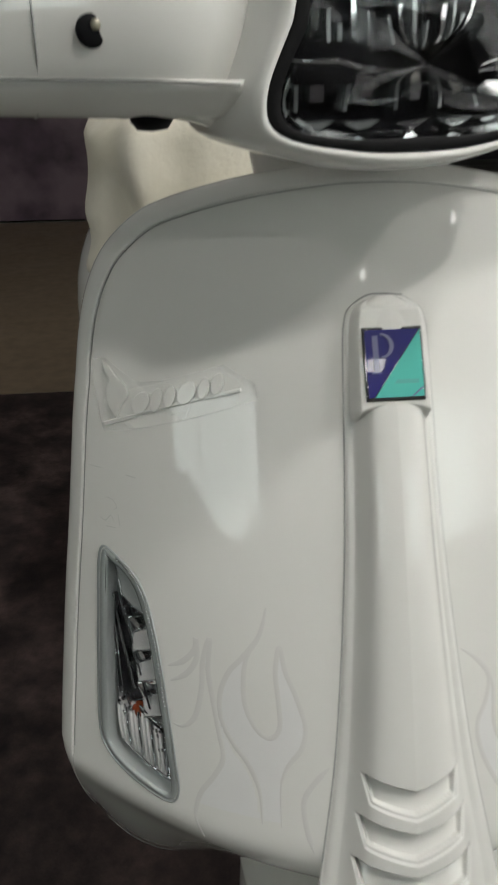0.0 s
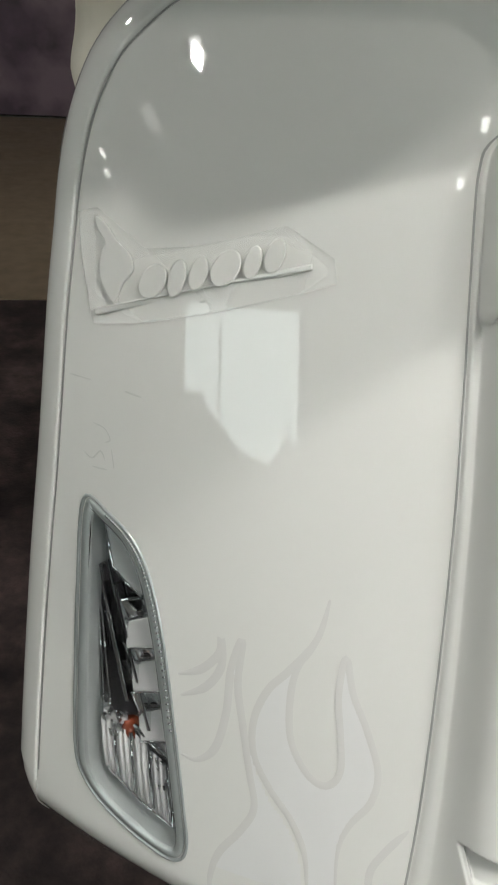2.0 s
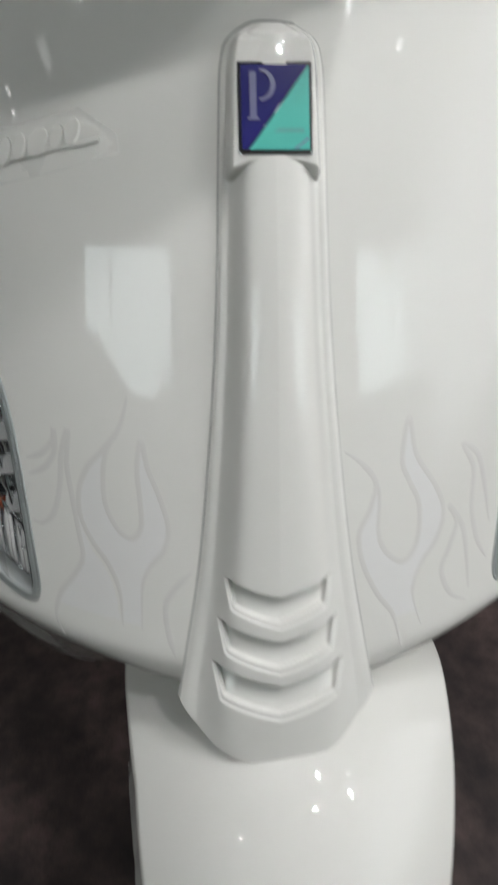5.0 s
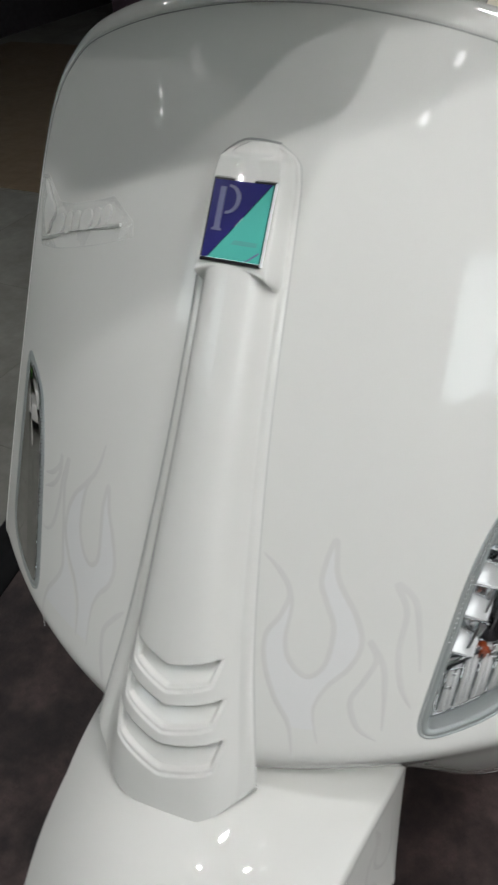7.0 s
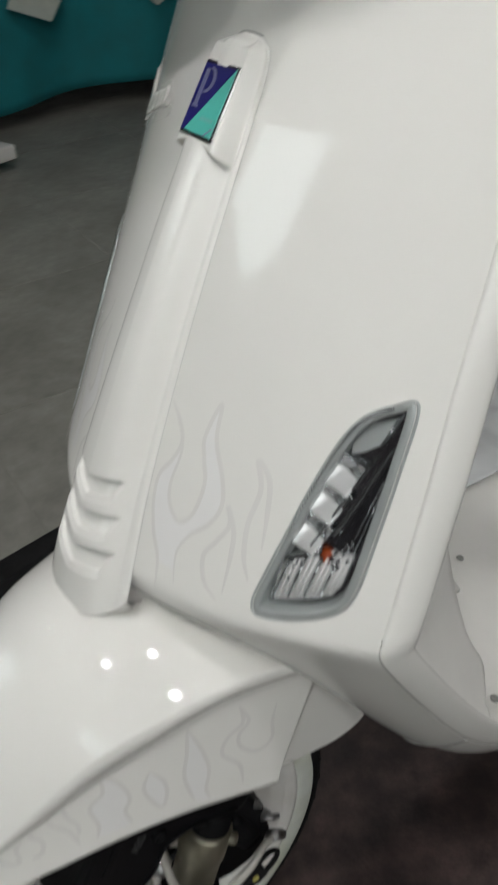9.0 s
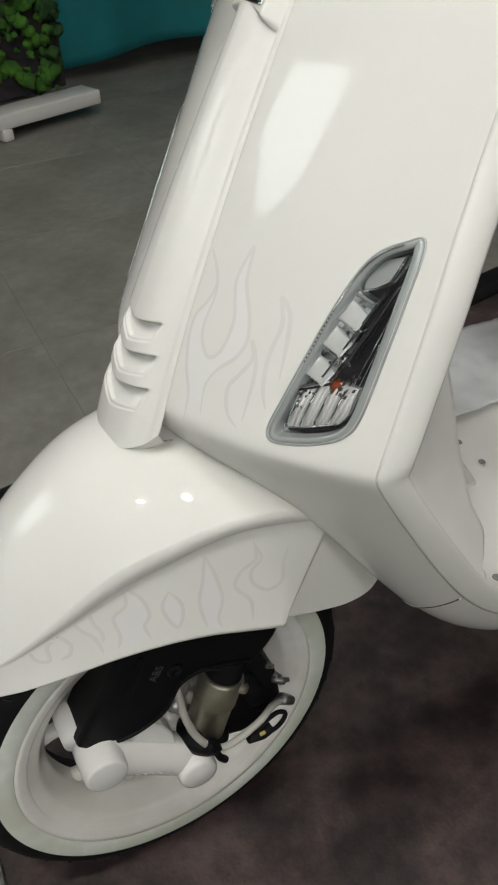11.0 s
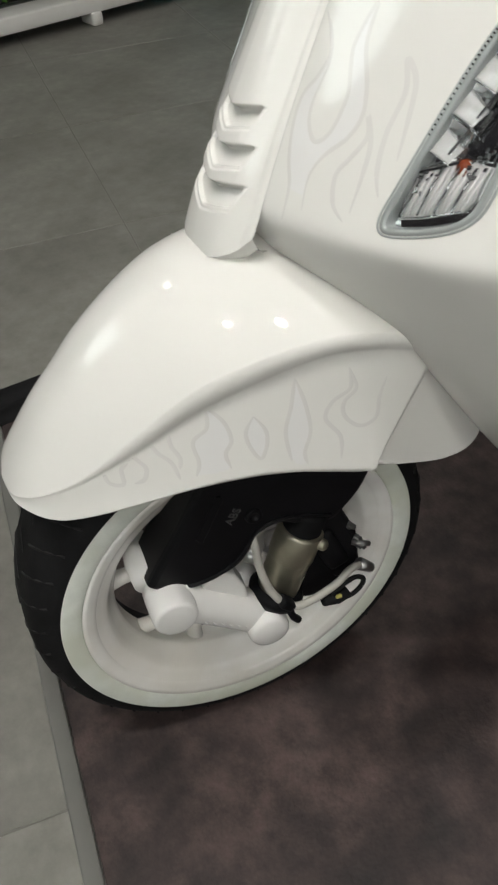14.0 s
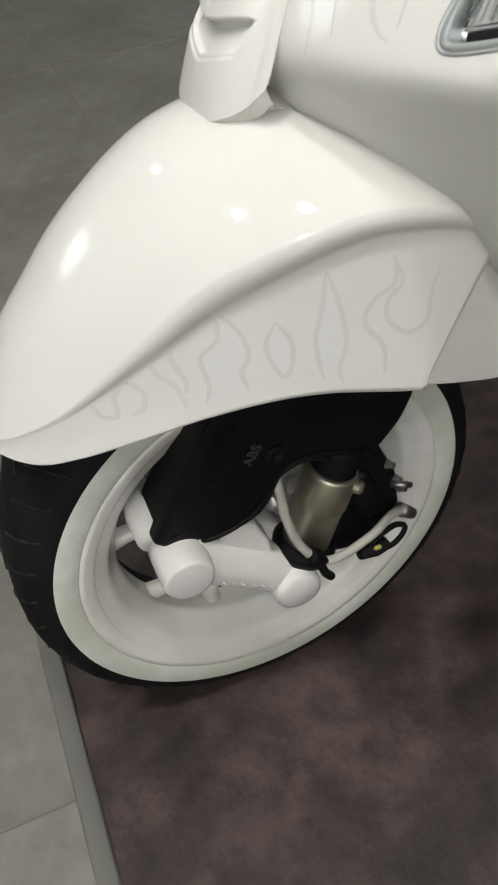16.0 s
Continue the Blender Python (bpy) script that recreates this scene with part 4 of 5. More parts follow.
tyre = part("tyre", lathe(tread + [(r, -h * 1.4) for r, h in tread[-2::-1]] + [(0.190, -0.074), (0.165, -0.052)], WC, WN, 128), BLACK_RUBBER, front_wheel, "black tyre with shallow tread")
part("rim_well", lathe([(0.1645, 0.0478), (0.1600, 0.0450), (0.1560, 0.0425), (0.1520, 0.0405), (0.1490, 0.0370), (0.1460, 0.0310), (0.1425, 0.0245), (0.1390, 0.0195), (0.1365, 0.0160), (0.1355, 0.0120), (0.1370, -0.012)], WC, WN, 96), RIM_PAINT, front_wheel)
# far half of the white rim coloured near-black to stand for shade
part("rim_back_shade", lathe([(0.1370, -0.012), (0.1400, -0.030), (0.152, -0.040), (0.165, -0.048)], WC, WN, 64), DARK_SEAT_SHADE, front_wheel)
part("wheel_hub", lathe([(0.0001, 0.012), (0.032, 0.012), (0.042, 0.006), (0.048, -0.004), (0.050, -0.03)], WC, WN, 48), RIM_PAINT, front_wheel)
qw = WN.to_track_quat("Z", "Y").to_matrix()
groove_arms = []
for k in range(40):  # tread grooves
    a = 2 * math.pi * k / 40
    for sgn in (1, -1):
        pts = []
        for r, h, da in ((0.2140, 0.0495, 0.0), (0.2238, 0.037, 0.035), (0.2280, 0.018, 0.085), (0.2286, 0.004, 0.12)):
            b = a + da + (0.078 if sgn < 0 else 0)
            pts.append(WC + qw @ Vector((r * math.cos(b), r * math.sin(b), h if sgn > 0 else -1.4 * h)))
        groove_arms.append(pts)
bm_all_v, bm_all_f = [], []
for pts in groove_arms:
    me = sweep(pts, 0.0014, 5)
    off = len(bm_all_v)
    bm_all_v += [v.co.copy() for v in me.vertices]
    bm_all_f += [tuple(off + i for i in p.vertices) for p in me.polygons]
    bpy.data.meshes.remove(me)
part("tread_groove", mesh_from(bm_all_v, bm_all_f), material("groove_black", (0.006, 0.006, 0.006), 0.95), tyre)["kind"] = "stuff"
lead = qw.inverted() @ Vector((0, -math.cos(radians(22)), math.sin(radians(22))))
lead = math.atan2(lead.y, lead.x)
for k in range(10):  # five pairs of curved spokes
    side = 1 if k % 2 else -1
    a = lead + 2 * math.pi * (k // 2) / 5 + side * 0.21
    pts = []
    for r, h, tw in ((0.040, 0.004, 0.12 * side), (0.070, 0.004, 0.04 * side), (0.098, 0.003, 0.0), (0.120, 0.001, 0.02 * side), (0.138, -0.001, 0.08 * side)):
        pts.append(WC + qw @ Vector((r * math.cos(a + tw), r * math.sin(a + tw), h)))
    part("spoke", sweep(catmull(pts, 5), lambda q: 0.0080 + 0.0020 * max(0.0, 2 * q - 1) ** 2, 12), RIM_PAINT, front_wheel)
part("valve_stem", sweep([WC + qw @ Vector((0.126, 0.02, 0.0)), WC + qw @ Vector((0.118, 0.02, 0.018)), WC + qw @ Vector((0.112, 0.02, 0.026))], 0.0035, 8), BLACK_RUBBER, front_wheel)
part("brake_disc", lathe([(0.045, -0.022), (0.095, -0.022), (0.096, -0.024), (0.095, -0.026), (0.045, -0.026)], WC, WN, 64), STEEL, front_wheel)

# ---- suspension on the near side ----


def at_x(x):
    return lambda a, b, d: Vector((x + d, a, b))


FORK = [(-0.075, 0.440), (-0.1030, 0.4153), (-0.1300, 0.3681), (-0.1610, 0.3160), (-0.1630, 0.3030), (-0.1444, 0.2900), (-0.1222, 0.2840), (-0.0923, 0.2876), (-0.0704, 0.2982), (-0.0579, 0.3167), (-0.0514, 0.3302), (-0.0286, 0.3372), (0.0002, 0.3230), (0.0274, 0.3190), (0.0430, 0.3330), (0.0600, 0.3560), (0.0690, 0.3900), (0.060, 0.450), (-0.0100, 0.460)]
fork_line = [(p.x, p.y) for p in catmull([(a, b, 0) for a, b in FORK], 4, closed=True)]
fork = part("fork_cover", prism(fork_line, at_x(0.030), 0.0, 0.056, 0.007), BLACK_PLASTIC, scooter, "matt black plastic fork cover", smooth=False)
part("recess", prism([(-0.1130, 0.3560), (-0.1105, 0.3500), (-0.1060, 0.3490), (-0.0830, 0.3960), (-0.0850, 0.4020), (-0.0895, 0.4030)], at_x(0.086), -0.004, 0.0012, 0.0008), BLACK_PLASTIC, fork, "dark moulded recess", smooth=False)
part("raised_edge", sweep(catmull([(0.0850, -0.150, 0.298), (0.0865, -0.120, 0.292), (0.0865, -0.092, 0.297), (0.0865, -0.068, 0.315), (0.0865, -0.052, 0.341), (0.0865, -0.022, 0.347), (0.0865, 0.024, 0.331)], 4), 0.0022, 8), BLACK_PLASTIC, fork)
part("inner_guard", prism([(-0.125, 0.33), (-0.05, 0.31), (0.055, 0.33), (0.10, 0.40), (0.08, 0.47), (-0.095, 0.46)], at_x(0.022), 0.0, 0.010), BLACK_PLASTIC, fork, smooth=False)
part("cover_bolt", lathe([(0.0001, 0.002), (0.004, 0.002), (0.0045, 0.0035), (0.0075, 0.004), (0.0085, 0.002), (0.009, -0.001)], (0.0860, -0.0555, 0.3640), (1, 0, 0.1), 20), BLACK_PLASTIC, fork, "recessed black bolt")
txt = bpy.data.curves.new("abs_letters", "FONT")
txt.body, txt.size, txt.extrude, txt.align_x, txt.align_y = "ABS", 0.0125, 0.0004, "CENTER", "CENTER"
letters = new("abs_letters", txt)
dep = bpy.context.evaluated_depsgraph_get()
letter_me = bpy.data.meshes.new_from_object(letters.evaluated_get(dep))
bpy.data.objects.remove(letters)
lm = Matrix.Translation((0.0866, -0.0750, 0.3705)) @ Matrix(((0, 0, 1), (1, 0, 0), (0, 1, 0))).to_4x4() @ Matrix.Rotation(radians(57), 4, "Z")
letter_me.transform(lm)
part("abs_letters", letter_me, LABEL_INK, fork, "grey moulded letters ABS", smooth=False)

CAP, AXLE = Vector((0.112, -0.1470, 0.2805)), Vector((0.110, -0.0520, 0.2015))
arm_pts = [CAP + Vector((-0.032, 0.004, -0.003)), CAP.lerp(AXLE, 0.3) + Vector((-0.030, 0, 0.001)), CAP.lerp(AXLE, 0.6) + Vector((-0.030, 0, 0.001)), AXLE + Vector((-0.032, -0.004, 0.003))]
arm = part("suspension_arm", sweep(catmull(arm_pts, 6), lambda k: 0.0245 - 0.0030 * math.sin(math.pi * k), 28), ARM_WHITE, scooter, "white painted trailing link")
part("pivot_cap", lathe([(0.0001, 0.0), (0.0182, -0.0002), (0.0208, -0.0010), (0.0222, -0.0034), (0.0230, -0.0130), (0.0236, -0.032), (0.0236, -0.042), (0.0001, -0.043)], CAP, (1, 0.0, 0.02), 48), ARM_WHITE, arm)
part("axle_cap", lathe([(0.0001, 0.0), (0.0165, -0.0006), (0.0205, -0.0026), (0.0222, -0.0065), (0.0230, -0.020), (0.0230, -0.070)], AXLE, (1, 0.0, 0.02), 48), ARM_WHITE, arm)
for k in range(6):
    c = CAP.lerp(AXLE, 0.36 + 0.075 * k) + Vector((-0.0088, -0.005 + 0.001 * k, -0.005))
    part("cast_mark", sweep([c + Vector((0, -0.001, 0.0035)), c + Vector((0.0006, 0.001, 0.0)), c + Vector((-0.0006, 0.0035, -0.0015))], 0.0007, 6), ARM_WHITE, arm)
part("arm_gusset", prism([(-0.1150, 0.2780), (-0.1059, 0.2928), (-0.0966, 0.2987), (-0.0776, 0.2841), (-0.0680, 0.2600), (-0.0640, 0.2250), (-0.095, 0.240)], at_x(0.062), 0.0, 0.024, 0.004), ARM_WHITE, arm, smooth=False)
part("arm_inner", sweep([(0.070, -0.158, 0.300), (0.045, -0.160, 0.300), (0.020, -0.158, 0.296)], 0.019, 20), ARM_WHITE, arm)
part("axle_sleeve", sweep([(0.060, -0.058, 0.214), (0.010, -0.060, 0.226)], 0.017, 20), ARM_WHITE, arm)

S1 = Vector((0.074, -0.0335, 0.2200))
ax = (Vector((0.074, -0.0020, 0.3090)) - S1).normalized()
shock = part("shock_absorber", lathe([(0.0001, 0.0), (0.019, 0.0), (0.0222, 0.003), (0.0222, 0.056), (0.0232, 0.058), (0.0240, 0.060), (0.0240, 0.094), (0.0228, 0.0965), (0.0195, 0.0970), (0.014, 0.097)], S1, ax, 44), ALLOY, scooter, "dull gold damper body")
part("bellows", lathe([(0.0170, 0.094), (0.0205, 0.098), (0.0165, 0.1015), (0.0205, 0.105), (0.0165, 0.1085), (0.0205, 0.112), (0.0165, 0.1155), (0.0205, 0.119), (0.0165, 0.1225), (0.010, 0.124)], S1, ax, 32), BLACK_RUBBER, shock, "ribbed black rubber bellows")
part("lower_collar", lathe([(0.0222, -0.004), (0.0290, -0.002), (0.0300, 0.006), (0.0270, 0.012), (0.0222, 0.013)], S1, ax, 36), BLACK_PLASTIC, shock, "black lower collar")
part("adjuster_nut", lathe([(0.0001, 0.009), (0.0040, 0.009), (0.0060, 0.007), (0.0066, 0.0)], S1 + 0.083 * ax + Vector((0.0165, 0.0155, 0.0)), (0.75, 0.65, 0), 16), ALLOY, shock, smooth=False)

caliper = part("brake_caliper", prism([(0.0187, 0.3350), (0.0438, 0.3150), (0.0631, 0.2700), (0.0686, 0.2217), (0.0424, 0.1900), (0.0147, 0.1850), (-0.0057, 0.1914), (0.0, 0.25), (0.005, 0.31)], at_x(0.030), 0.0, 0.044, 0.008), BLACK_PLASTIC, scooter, "black brake caliper", smooth=False)
part("caliper_bridge", box((0.026, 0.026, 0.062), (0.068, 0.030, 0.262), 0.006, 2, Matrix.Rotation(radians(22), 4, "X")), BLACK_PLASTIC, caliper)
part("caliper_lobe", lathe([(0.0001, 0.010), (0.011, 0.009), (0.015, 0.004), (0.016, -0.01)], (0.066, 0.046, 0.222), (1, 0.1, 0.2), 24), BLACK_PLASTIC, caliper)
for y, z, r in ((0.058, 0.262, 0.0055), (0.064, 0.248, 0.0045), (0.050, 0.286, 0.0045)):
    part("caliper_bolt", lathe([(0.0001, 0.012), (r * 0.7, 0.012), (r * 0.8, 0.007), (r, 0.007), (r, -0.008)], (0.068, y, z), (0.8, 0.5, 0.2), 6), STEEL, caliper, smooth=False)
part("bleed_nipple", sweep([(0.074, 0.056, 0.262), (0.080, 0.064, 0.262), (0.082, 0.073, 0.259)], lambda k: 0.0042 - 0.0014 * k, 8), STEEL, caliper)
part("cable_connector", sweep([(0.082, 0.062, 0.231), (0.081, 0.0700, 0.2230), (0.080, 0.0770, 0.2150)], lambda k: 0.0072 - 0.0012 * k, 8), STEEL, caliper)
hose_pts = [(0.070, -0.056, 0.352), (0.078, -0.0567, 0.3391), (0.088, -0.0561, 0.3196), (0.096, -0.0556, 0.2967), (0.100, -0.0493, 0.2679), (0.103, -0.0378, 0.2435), (0.105, -0.0218, 0.2285), (0.103, -0.0027, 0.2265), (0.100, 0.0150, 0.2290), (0.096, 0.0312, 0.2320), (0.091, 0.0460, 0.2380), (0.085, 0.0600, 0.2340)]
hose = part("brake_hose", sweep(catmull(hose_pts, 8), 0.0042, 12), HOSE, scooter, "pale sheathed brake hose")
second_pts = [Vector(p) + Vector((-0.006, 0.004, -0.0085)) for p in hose_pts[4:-1]]
part("sensor_lead", sweep(catmull(second_pts, 8), 0.0028, 8), BLACK_RUBBER, hose, "thin black sensor lead")
part("hose_clip", box((0.015, 0.011, 0.019), (0.105, -0.0329, 0.2400), 0.003, 2, Matrix.Rotation(radians(40), 4, "X")), BLACK_PLASTIC, hose)
part("hose_tie", sweep([(0.106, -0.031, 0.231), (0.107, -0.0261, 0.2150), (0.106, -0.0200, 0.2050)], 0.0042, 8), BLACK_PLASTIC, hose)
part("sensor_cable", sweep(catmull([(0.100, 0.010, 0.216), (0.098, 0.0300, 0.2050), (0.095, 0.0480, 0.2000), (0.094, 0.0590, 0.2080), (0.094, 0.0612, 0.2200), (0.094, 0.0510, 0.2270), (0.095, 0.036, 0.222), (0.098, 0.022, 0.216)], 8), 0.0028, 8), BLACK_RUBBER, hose)
part("cable_boot", sweep([(0.100, 0.012, 0.214), (0.099, 0.030, 0.208), (0.097, 0.042, 0.210)], 0.0065, 10), BLACK_RUBBER, hose)
part("cable_mark", box((0.004, 0.007, 0.004), (0.1055, 0.0270, 0.2200), 0.001, 1), material("yellow_mark", (0.35, 0.32, 0.08), 0.6), hose, "small yellow mark")
part("pivot_joint", lathe([(0.0001, 0.014), (0.006, 0.014), (0.008, 0.009), (0.011, 0.006), (0.012, -0.02)], (0.074, -0.058, 0.300), (1, 0, 0.1), 20), STEEL, scooter, "steel pivot joint")

# ---- headset with lamp, turned a little to one side ----
before_head = set(bpy.data.objects)


def headset_shell(u, v):
    """Loops round the handlebar axis: u round the section, v from one grip to the other."""
    x = -0.30 + 0.60 * v
    k = abs(x)
    mid = 1 / (1 + math.exp((k - 0.088) * 75))
    a = 2 * math.pi * u
    r_y = 0.036 + 0.034 * mid
    r_z = 0.038 + 0.026 * mid
    cy, cz = 0.104 + 0.040 * mid + 0.42 * max(0.0, k - 0.085), 1.135 + 0.006 * mid
    c, s = math.cos(a), math.sin(a)
    return Vector((x, cy + (r_y if c > 0 else 0.036) * math.copysign(abs(c) ** 0.8, c), cz + r_z * math.copysign(abs(s) ** 0.8, s)))


headset = part("headset", grid(64, 121, headset_shell, wrap_u=True), PAINT, scooter, "white handlebar fairing with headlamp")
HEX = [(-0.0805, 1.1095), (-0.0735, 1.0915), (-0.035, 1.0835), (0.0, 1.0820), (0.035, 1.0835), (0.0735, 1.0915), (0.0805, 1.1095), (0.068, 1.140), (0.052, 1.172), (-0.052, 1.172), (-0.068, 1.140)]
hex_line = [(p.x, p.y) for p in catmull([(a, b, 0) for a, b in HEX], 5, closed=True)]
LZ = 1.122


def lamp_at(a, b, d):
    return Vector((a, 0.072 + 1.6 * (b - 1.09) ** 2 - d + 1.2 * a * a, b))


def lamp_loops(table):
    def f(u, v):
        s, d = table[round(v * (len(table) - 1))]
        a, b = hex_line[round(u * len(hex_line)) % len(hex_line)]
        q = Vector((a, b - LZ))
        q = q + q.normalized() * s if s > -0.05 else q * 0.02
        return lamp_at(q.x, LZ + q.y, d)
    return grid(len(hex_line), len(table), f, wrap_u=True)


part("lamp_surround", lamp_loops([(0.020, -0.060), (0.018, -0.035), (0.0145, -0.012), (0.0105, 0.005), (0.0075, 0.0140), (0.0042, 0.0180), (0.0015, 0.018), (0.0002, 0.014), (-0.001, 0.0)]), PAINT, headset)
part("lamp_gasket", lamp_loops([(0.0006, 0.008), (0.0004, 0.0150), (-0.0010, 0.0165), (-0.0060, 0.0162), (-0.0072, 0.0135), (-0.0076, 0.0)]), BLACK_RUBBER, headset, "black lamp surround")
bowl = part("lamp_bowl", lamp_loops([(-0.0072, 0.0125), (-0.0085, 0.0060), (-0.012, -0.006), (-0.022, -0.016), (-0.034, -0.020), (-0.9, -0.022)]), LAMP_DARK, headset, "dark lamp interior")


def lamp_box(a0, a1, b0, b1, d0, d1, mat):
    part("mirror_facet", prism([(a0, b0), (a1, b0), (a1, b1), (a0, b1)], lamp_at, d0, d1), mat, bowl, smooth=False)


# slanted chrome shelf between the upper and lower chambers
part("lamp_bar", sweep([lamp_at(-0.071, 1.1235, 0.010), lamp_at(-0.045, 1.1235, 0.011), lamp_at(-0.028, 1.1195, 0.011), lamp_at(0.028, 1.1195, 0.011), lamp_at(0.045, 1.1235, 0.011), lamp_at(0.071, 1.1235, 0.010)], 0.0011, 8), CHROME, bowl)
part("shelf", prism([(-0.070, 1.1205), (-0.028, 1.1165), (0.028, 1.1165), (0.070, 1.1205), (0.070, 1.1225), (0.028, 1.1185), (-0.028, 1.1185), (-0.070, 1.1225)], lamp_at, -0.012, 0.009), LAMP_DARK, bowl, smooth=False)
rl = random.Random(11)
for k in range(15):  # tall narrow mirror slivers, upper chamber
    x = -0.055 + 0.0078 * k + rl.uniform(-0.002, 0.002)
    z = 1.130 + rl.uniform(0, 0.006)
    h = rl.uniform(0.006, 0.022)
    lamp_box(x, x + rl.uniform(0.0008, 0.0026), z, z + h, -0.010, rl.uniform(-0.004, 0.004), SMOKE if k % 3 else REFLECTOR)
for x in (-0.052, -0.027, 0.001, 0.028, 0.052):  # bright blocks, lower chamber
    w = rl.uniform(0.0022, 0.0040)
    lamp_box(x - w, x + w, 1.1050, 1.1050 + rl.uniform(0.007, 0.010), -0.008, 0.003, REFLECTOR)
    lamp_box(x - w - 0.006, x - w - 0.004, 1.1000, 1.1120, -0.012, -0.002, SMOKE)
    part("mirror_facet", prism([(x - 0.010, 1.0945), (x - 0.003, 1.0915), (x + 0.003, 1.0925), (x + 0.009, 1.0960), (x + 0.002, 1.0955)], lamp_at, -0.006, 0.0035), REFLECTOR if abs(x) < 0.01 else SMOKE, bowl, smooth=False)
part("lamp_rim_line", sweep([lamp_at(a, b, 0.008) for a, b in ((-0.064, 1.098), (-0.055, 1.0925), (-0.02, 1.0885), (0.02, 1.0885), (0.055, 1.0925), (0.064, 1.098))], 0.0009, 6), SMOKE, bowl)
glass = part("lamp_glass", lamp_loops([(-0.0045, 0.0150), (-0.012, 0.0155), (-0.030, 0.0155), (-0.9, 0.0155)]), GLASS, headset, "clear lamp glass", thick=0.0015)
glass.visible_shadow = False
part("headset_neck", lathe([(0.050, -0.12), (0.054, -0.08), (0.062, -0.045), (0.074, -0.010), (0.084, 0.03), (0.090, 0.06)], (0.066, 0.268, 1.045), (0, -0.15, 1), 40), PAINT, headset)


def lower_cover(u, v):
    x = -0.262 + 0.172 * v
    a = math.pi * (1.15 + 0.80 * u)
    return Vector((x, 0.104 + 0.42 * max(0.0, -x - 0.085) + 0.0380 * math.cos(a), 1.131 + 0.0365 * math.sin(a)))


part("lower_cover", grid(17, 21, lower_cover), PAINT, headset, "white lower bar cover", thick=0.002)
part("bar_seam", sweep([(-0.240, 0.0690 + 0.42 * 0.155, 1.1150), (-0.18, 0.0690 + 0.42 * 0.095, 1.1150), (-0.13, 0.0690 + 0.42 * 0.045, 1.1150), (-0.092, 0.0690 + 0.42 * 0.007, 1.1135)], 0.0006, 6), SEAM, headset, "thin dark seam line")
part("end_seam", sweep([(-0.180, 0.1438 + 0.0366 * math.cos(a), 1.135 + 0.0406 * math.sin(a)) for a in [math.pi * (0.6 + 0.06 * k) for k in range(18)]], 0.0006, 6), SOFT_SEAM, headset)
plug = part("mirror_plug", lathe([(0.0001, 0.0006), (0.0060, 0.0008), (0.0072, 0.0), (0.0076, -0.002)], (-0.155, 0.0972, 1.1360), (0, -1, 0.10), 24), BLACK_PLASTIC, headset, "dark plug with a brass screw")
part("screw", lathe([(0.0001, 0.0010), (0.0022, 0.0008), (0.0026, -0.001)], (-0.1535, 0.0962, 1.1385), (0, -1, 0.10), 12), ALLOY, plug)
part("under_plug", lathe([(0.0001, 0.006), (0.008, 0.005), (0.011, 0.001), (0.0115, -0.004)], (-0.124, 0.118, 1.0945), (0, -0.2, -1), 20), BLACK_PLASTIC, headset)
part("lever_mount", box((0.060, 0.034, 0.022), (-0.215, 0.120, 1.166), 0.006, 2), BLACK_PLASTIC, headset, "black lever mount")
for s in (-1, 1):
    part("hand_grip", sweep([(s * 0.285, 0.190, 1.135), (s * 0.33, 0.210, 1.133), (s * 0.40, 0.242, 1.130)], lambda k: 0.019 if k < 0.9 else 0.021, 20), BLACK_RUBBER, headset, "black rubber grip")

turn_head = Matrix.Translation((-0.0180, 0.113, -0.006)) @ Matrix.Rotation(radians(13), 4, "Z") @ Matrix.Translation((0, -0.10, 0))
for ob in set(bpy.data.objects) - before_head:
    if ob.type == "MESH":
        ob.data.transform(turn_head)

# ---- things on and round the scooter ----
def drape(u, v):
    a = 2 * math.pi * u
    r = min(1.0, v / 0.5)
    hang = max(0.0, (v - 0.5) / 0.5)
    c, s = math.copysign(abs(math.cos(a)) ** 0.75, math.cos(a)), math.copysign(abs(math.sin(a)) ** 0.75, math.sin(a))
    x = -0.012 + (0.212 * r + 0.010 * hang) * c
    y = 1.02 + (0.27 * r + 0.05 * hang) * s
    fold = 0.013 * math.sin(8 * a + 2 * math.sin(3 * a)) * (0.2 + hang) + 0.02 * noise.noise(Vector((x * 9, y * 7, v * 5)))
    z = 1.055 - 0.06 * r ** 4 - 0.19 * hang + 0.03 * noise.noise(Vector((x * 7 + 3, y * 7, 1.7)))
    z += 0.016 * noise.noise(Vector((x * 20, y * 16, 4.0)))
    return Vector((x + fold * math.cos(a), y + fold * math.sin(a), z))


cover = part("seat_cover", grid(144, 40, drape, wrap_u=True), CLOTH, None, thick=0.002)
tagged(cover, "rumpled cream cloth cover draped over the scooter seat", "seat cover")
part("seat", box((0.30, 0.62, 0.17), (0, 1.08, 0.88), 0.07, 4), DARK_SEAT_SHADE, scooter, "dark padded seat under the cover")


def film(u, v):
    x = -0.195 + 0.150 * u
    crumple = 0.007 * noise.noise(Vector((u * 3, v * 7, 2))) + 0.004 * noise.noise(Vector((u * 5, v * 21, 5)))
    return Vector((x, 0.34 + 0.34 * v, 0.434 + 0.012 * (1 - u) ** 2 + crumple))


tagged(part("plastic_wrap", grid(31, 31, film), FILM, None, thick=0.001), "crumpled milky plastic wrap lying on the scooter footboard", "plastic wrap")

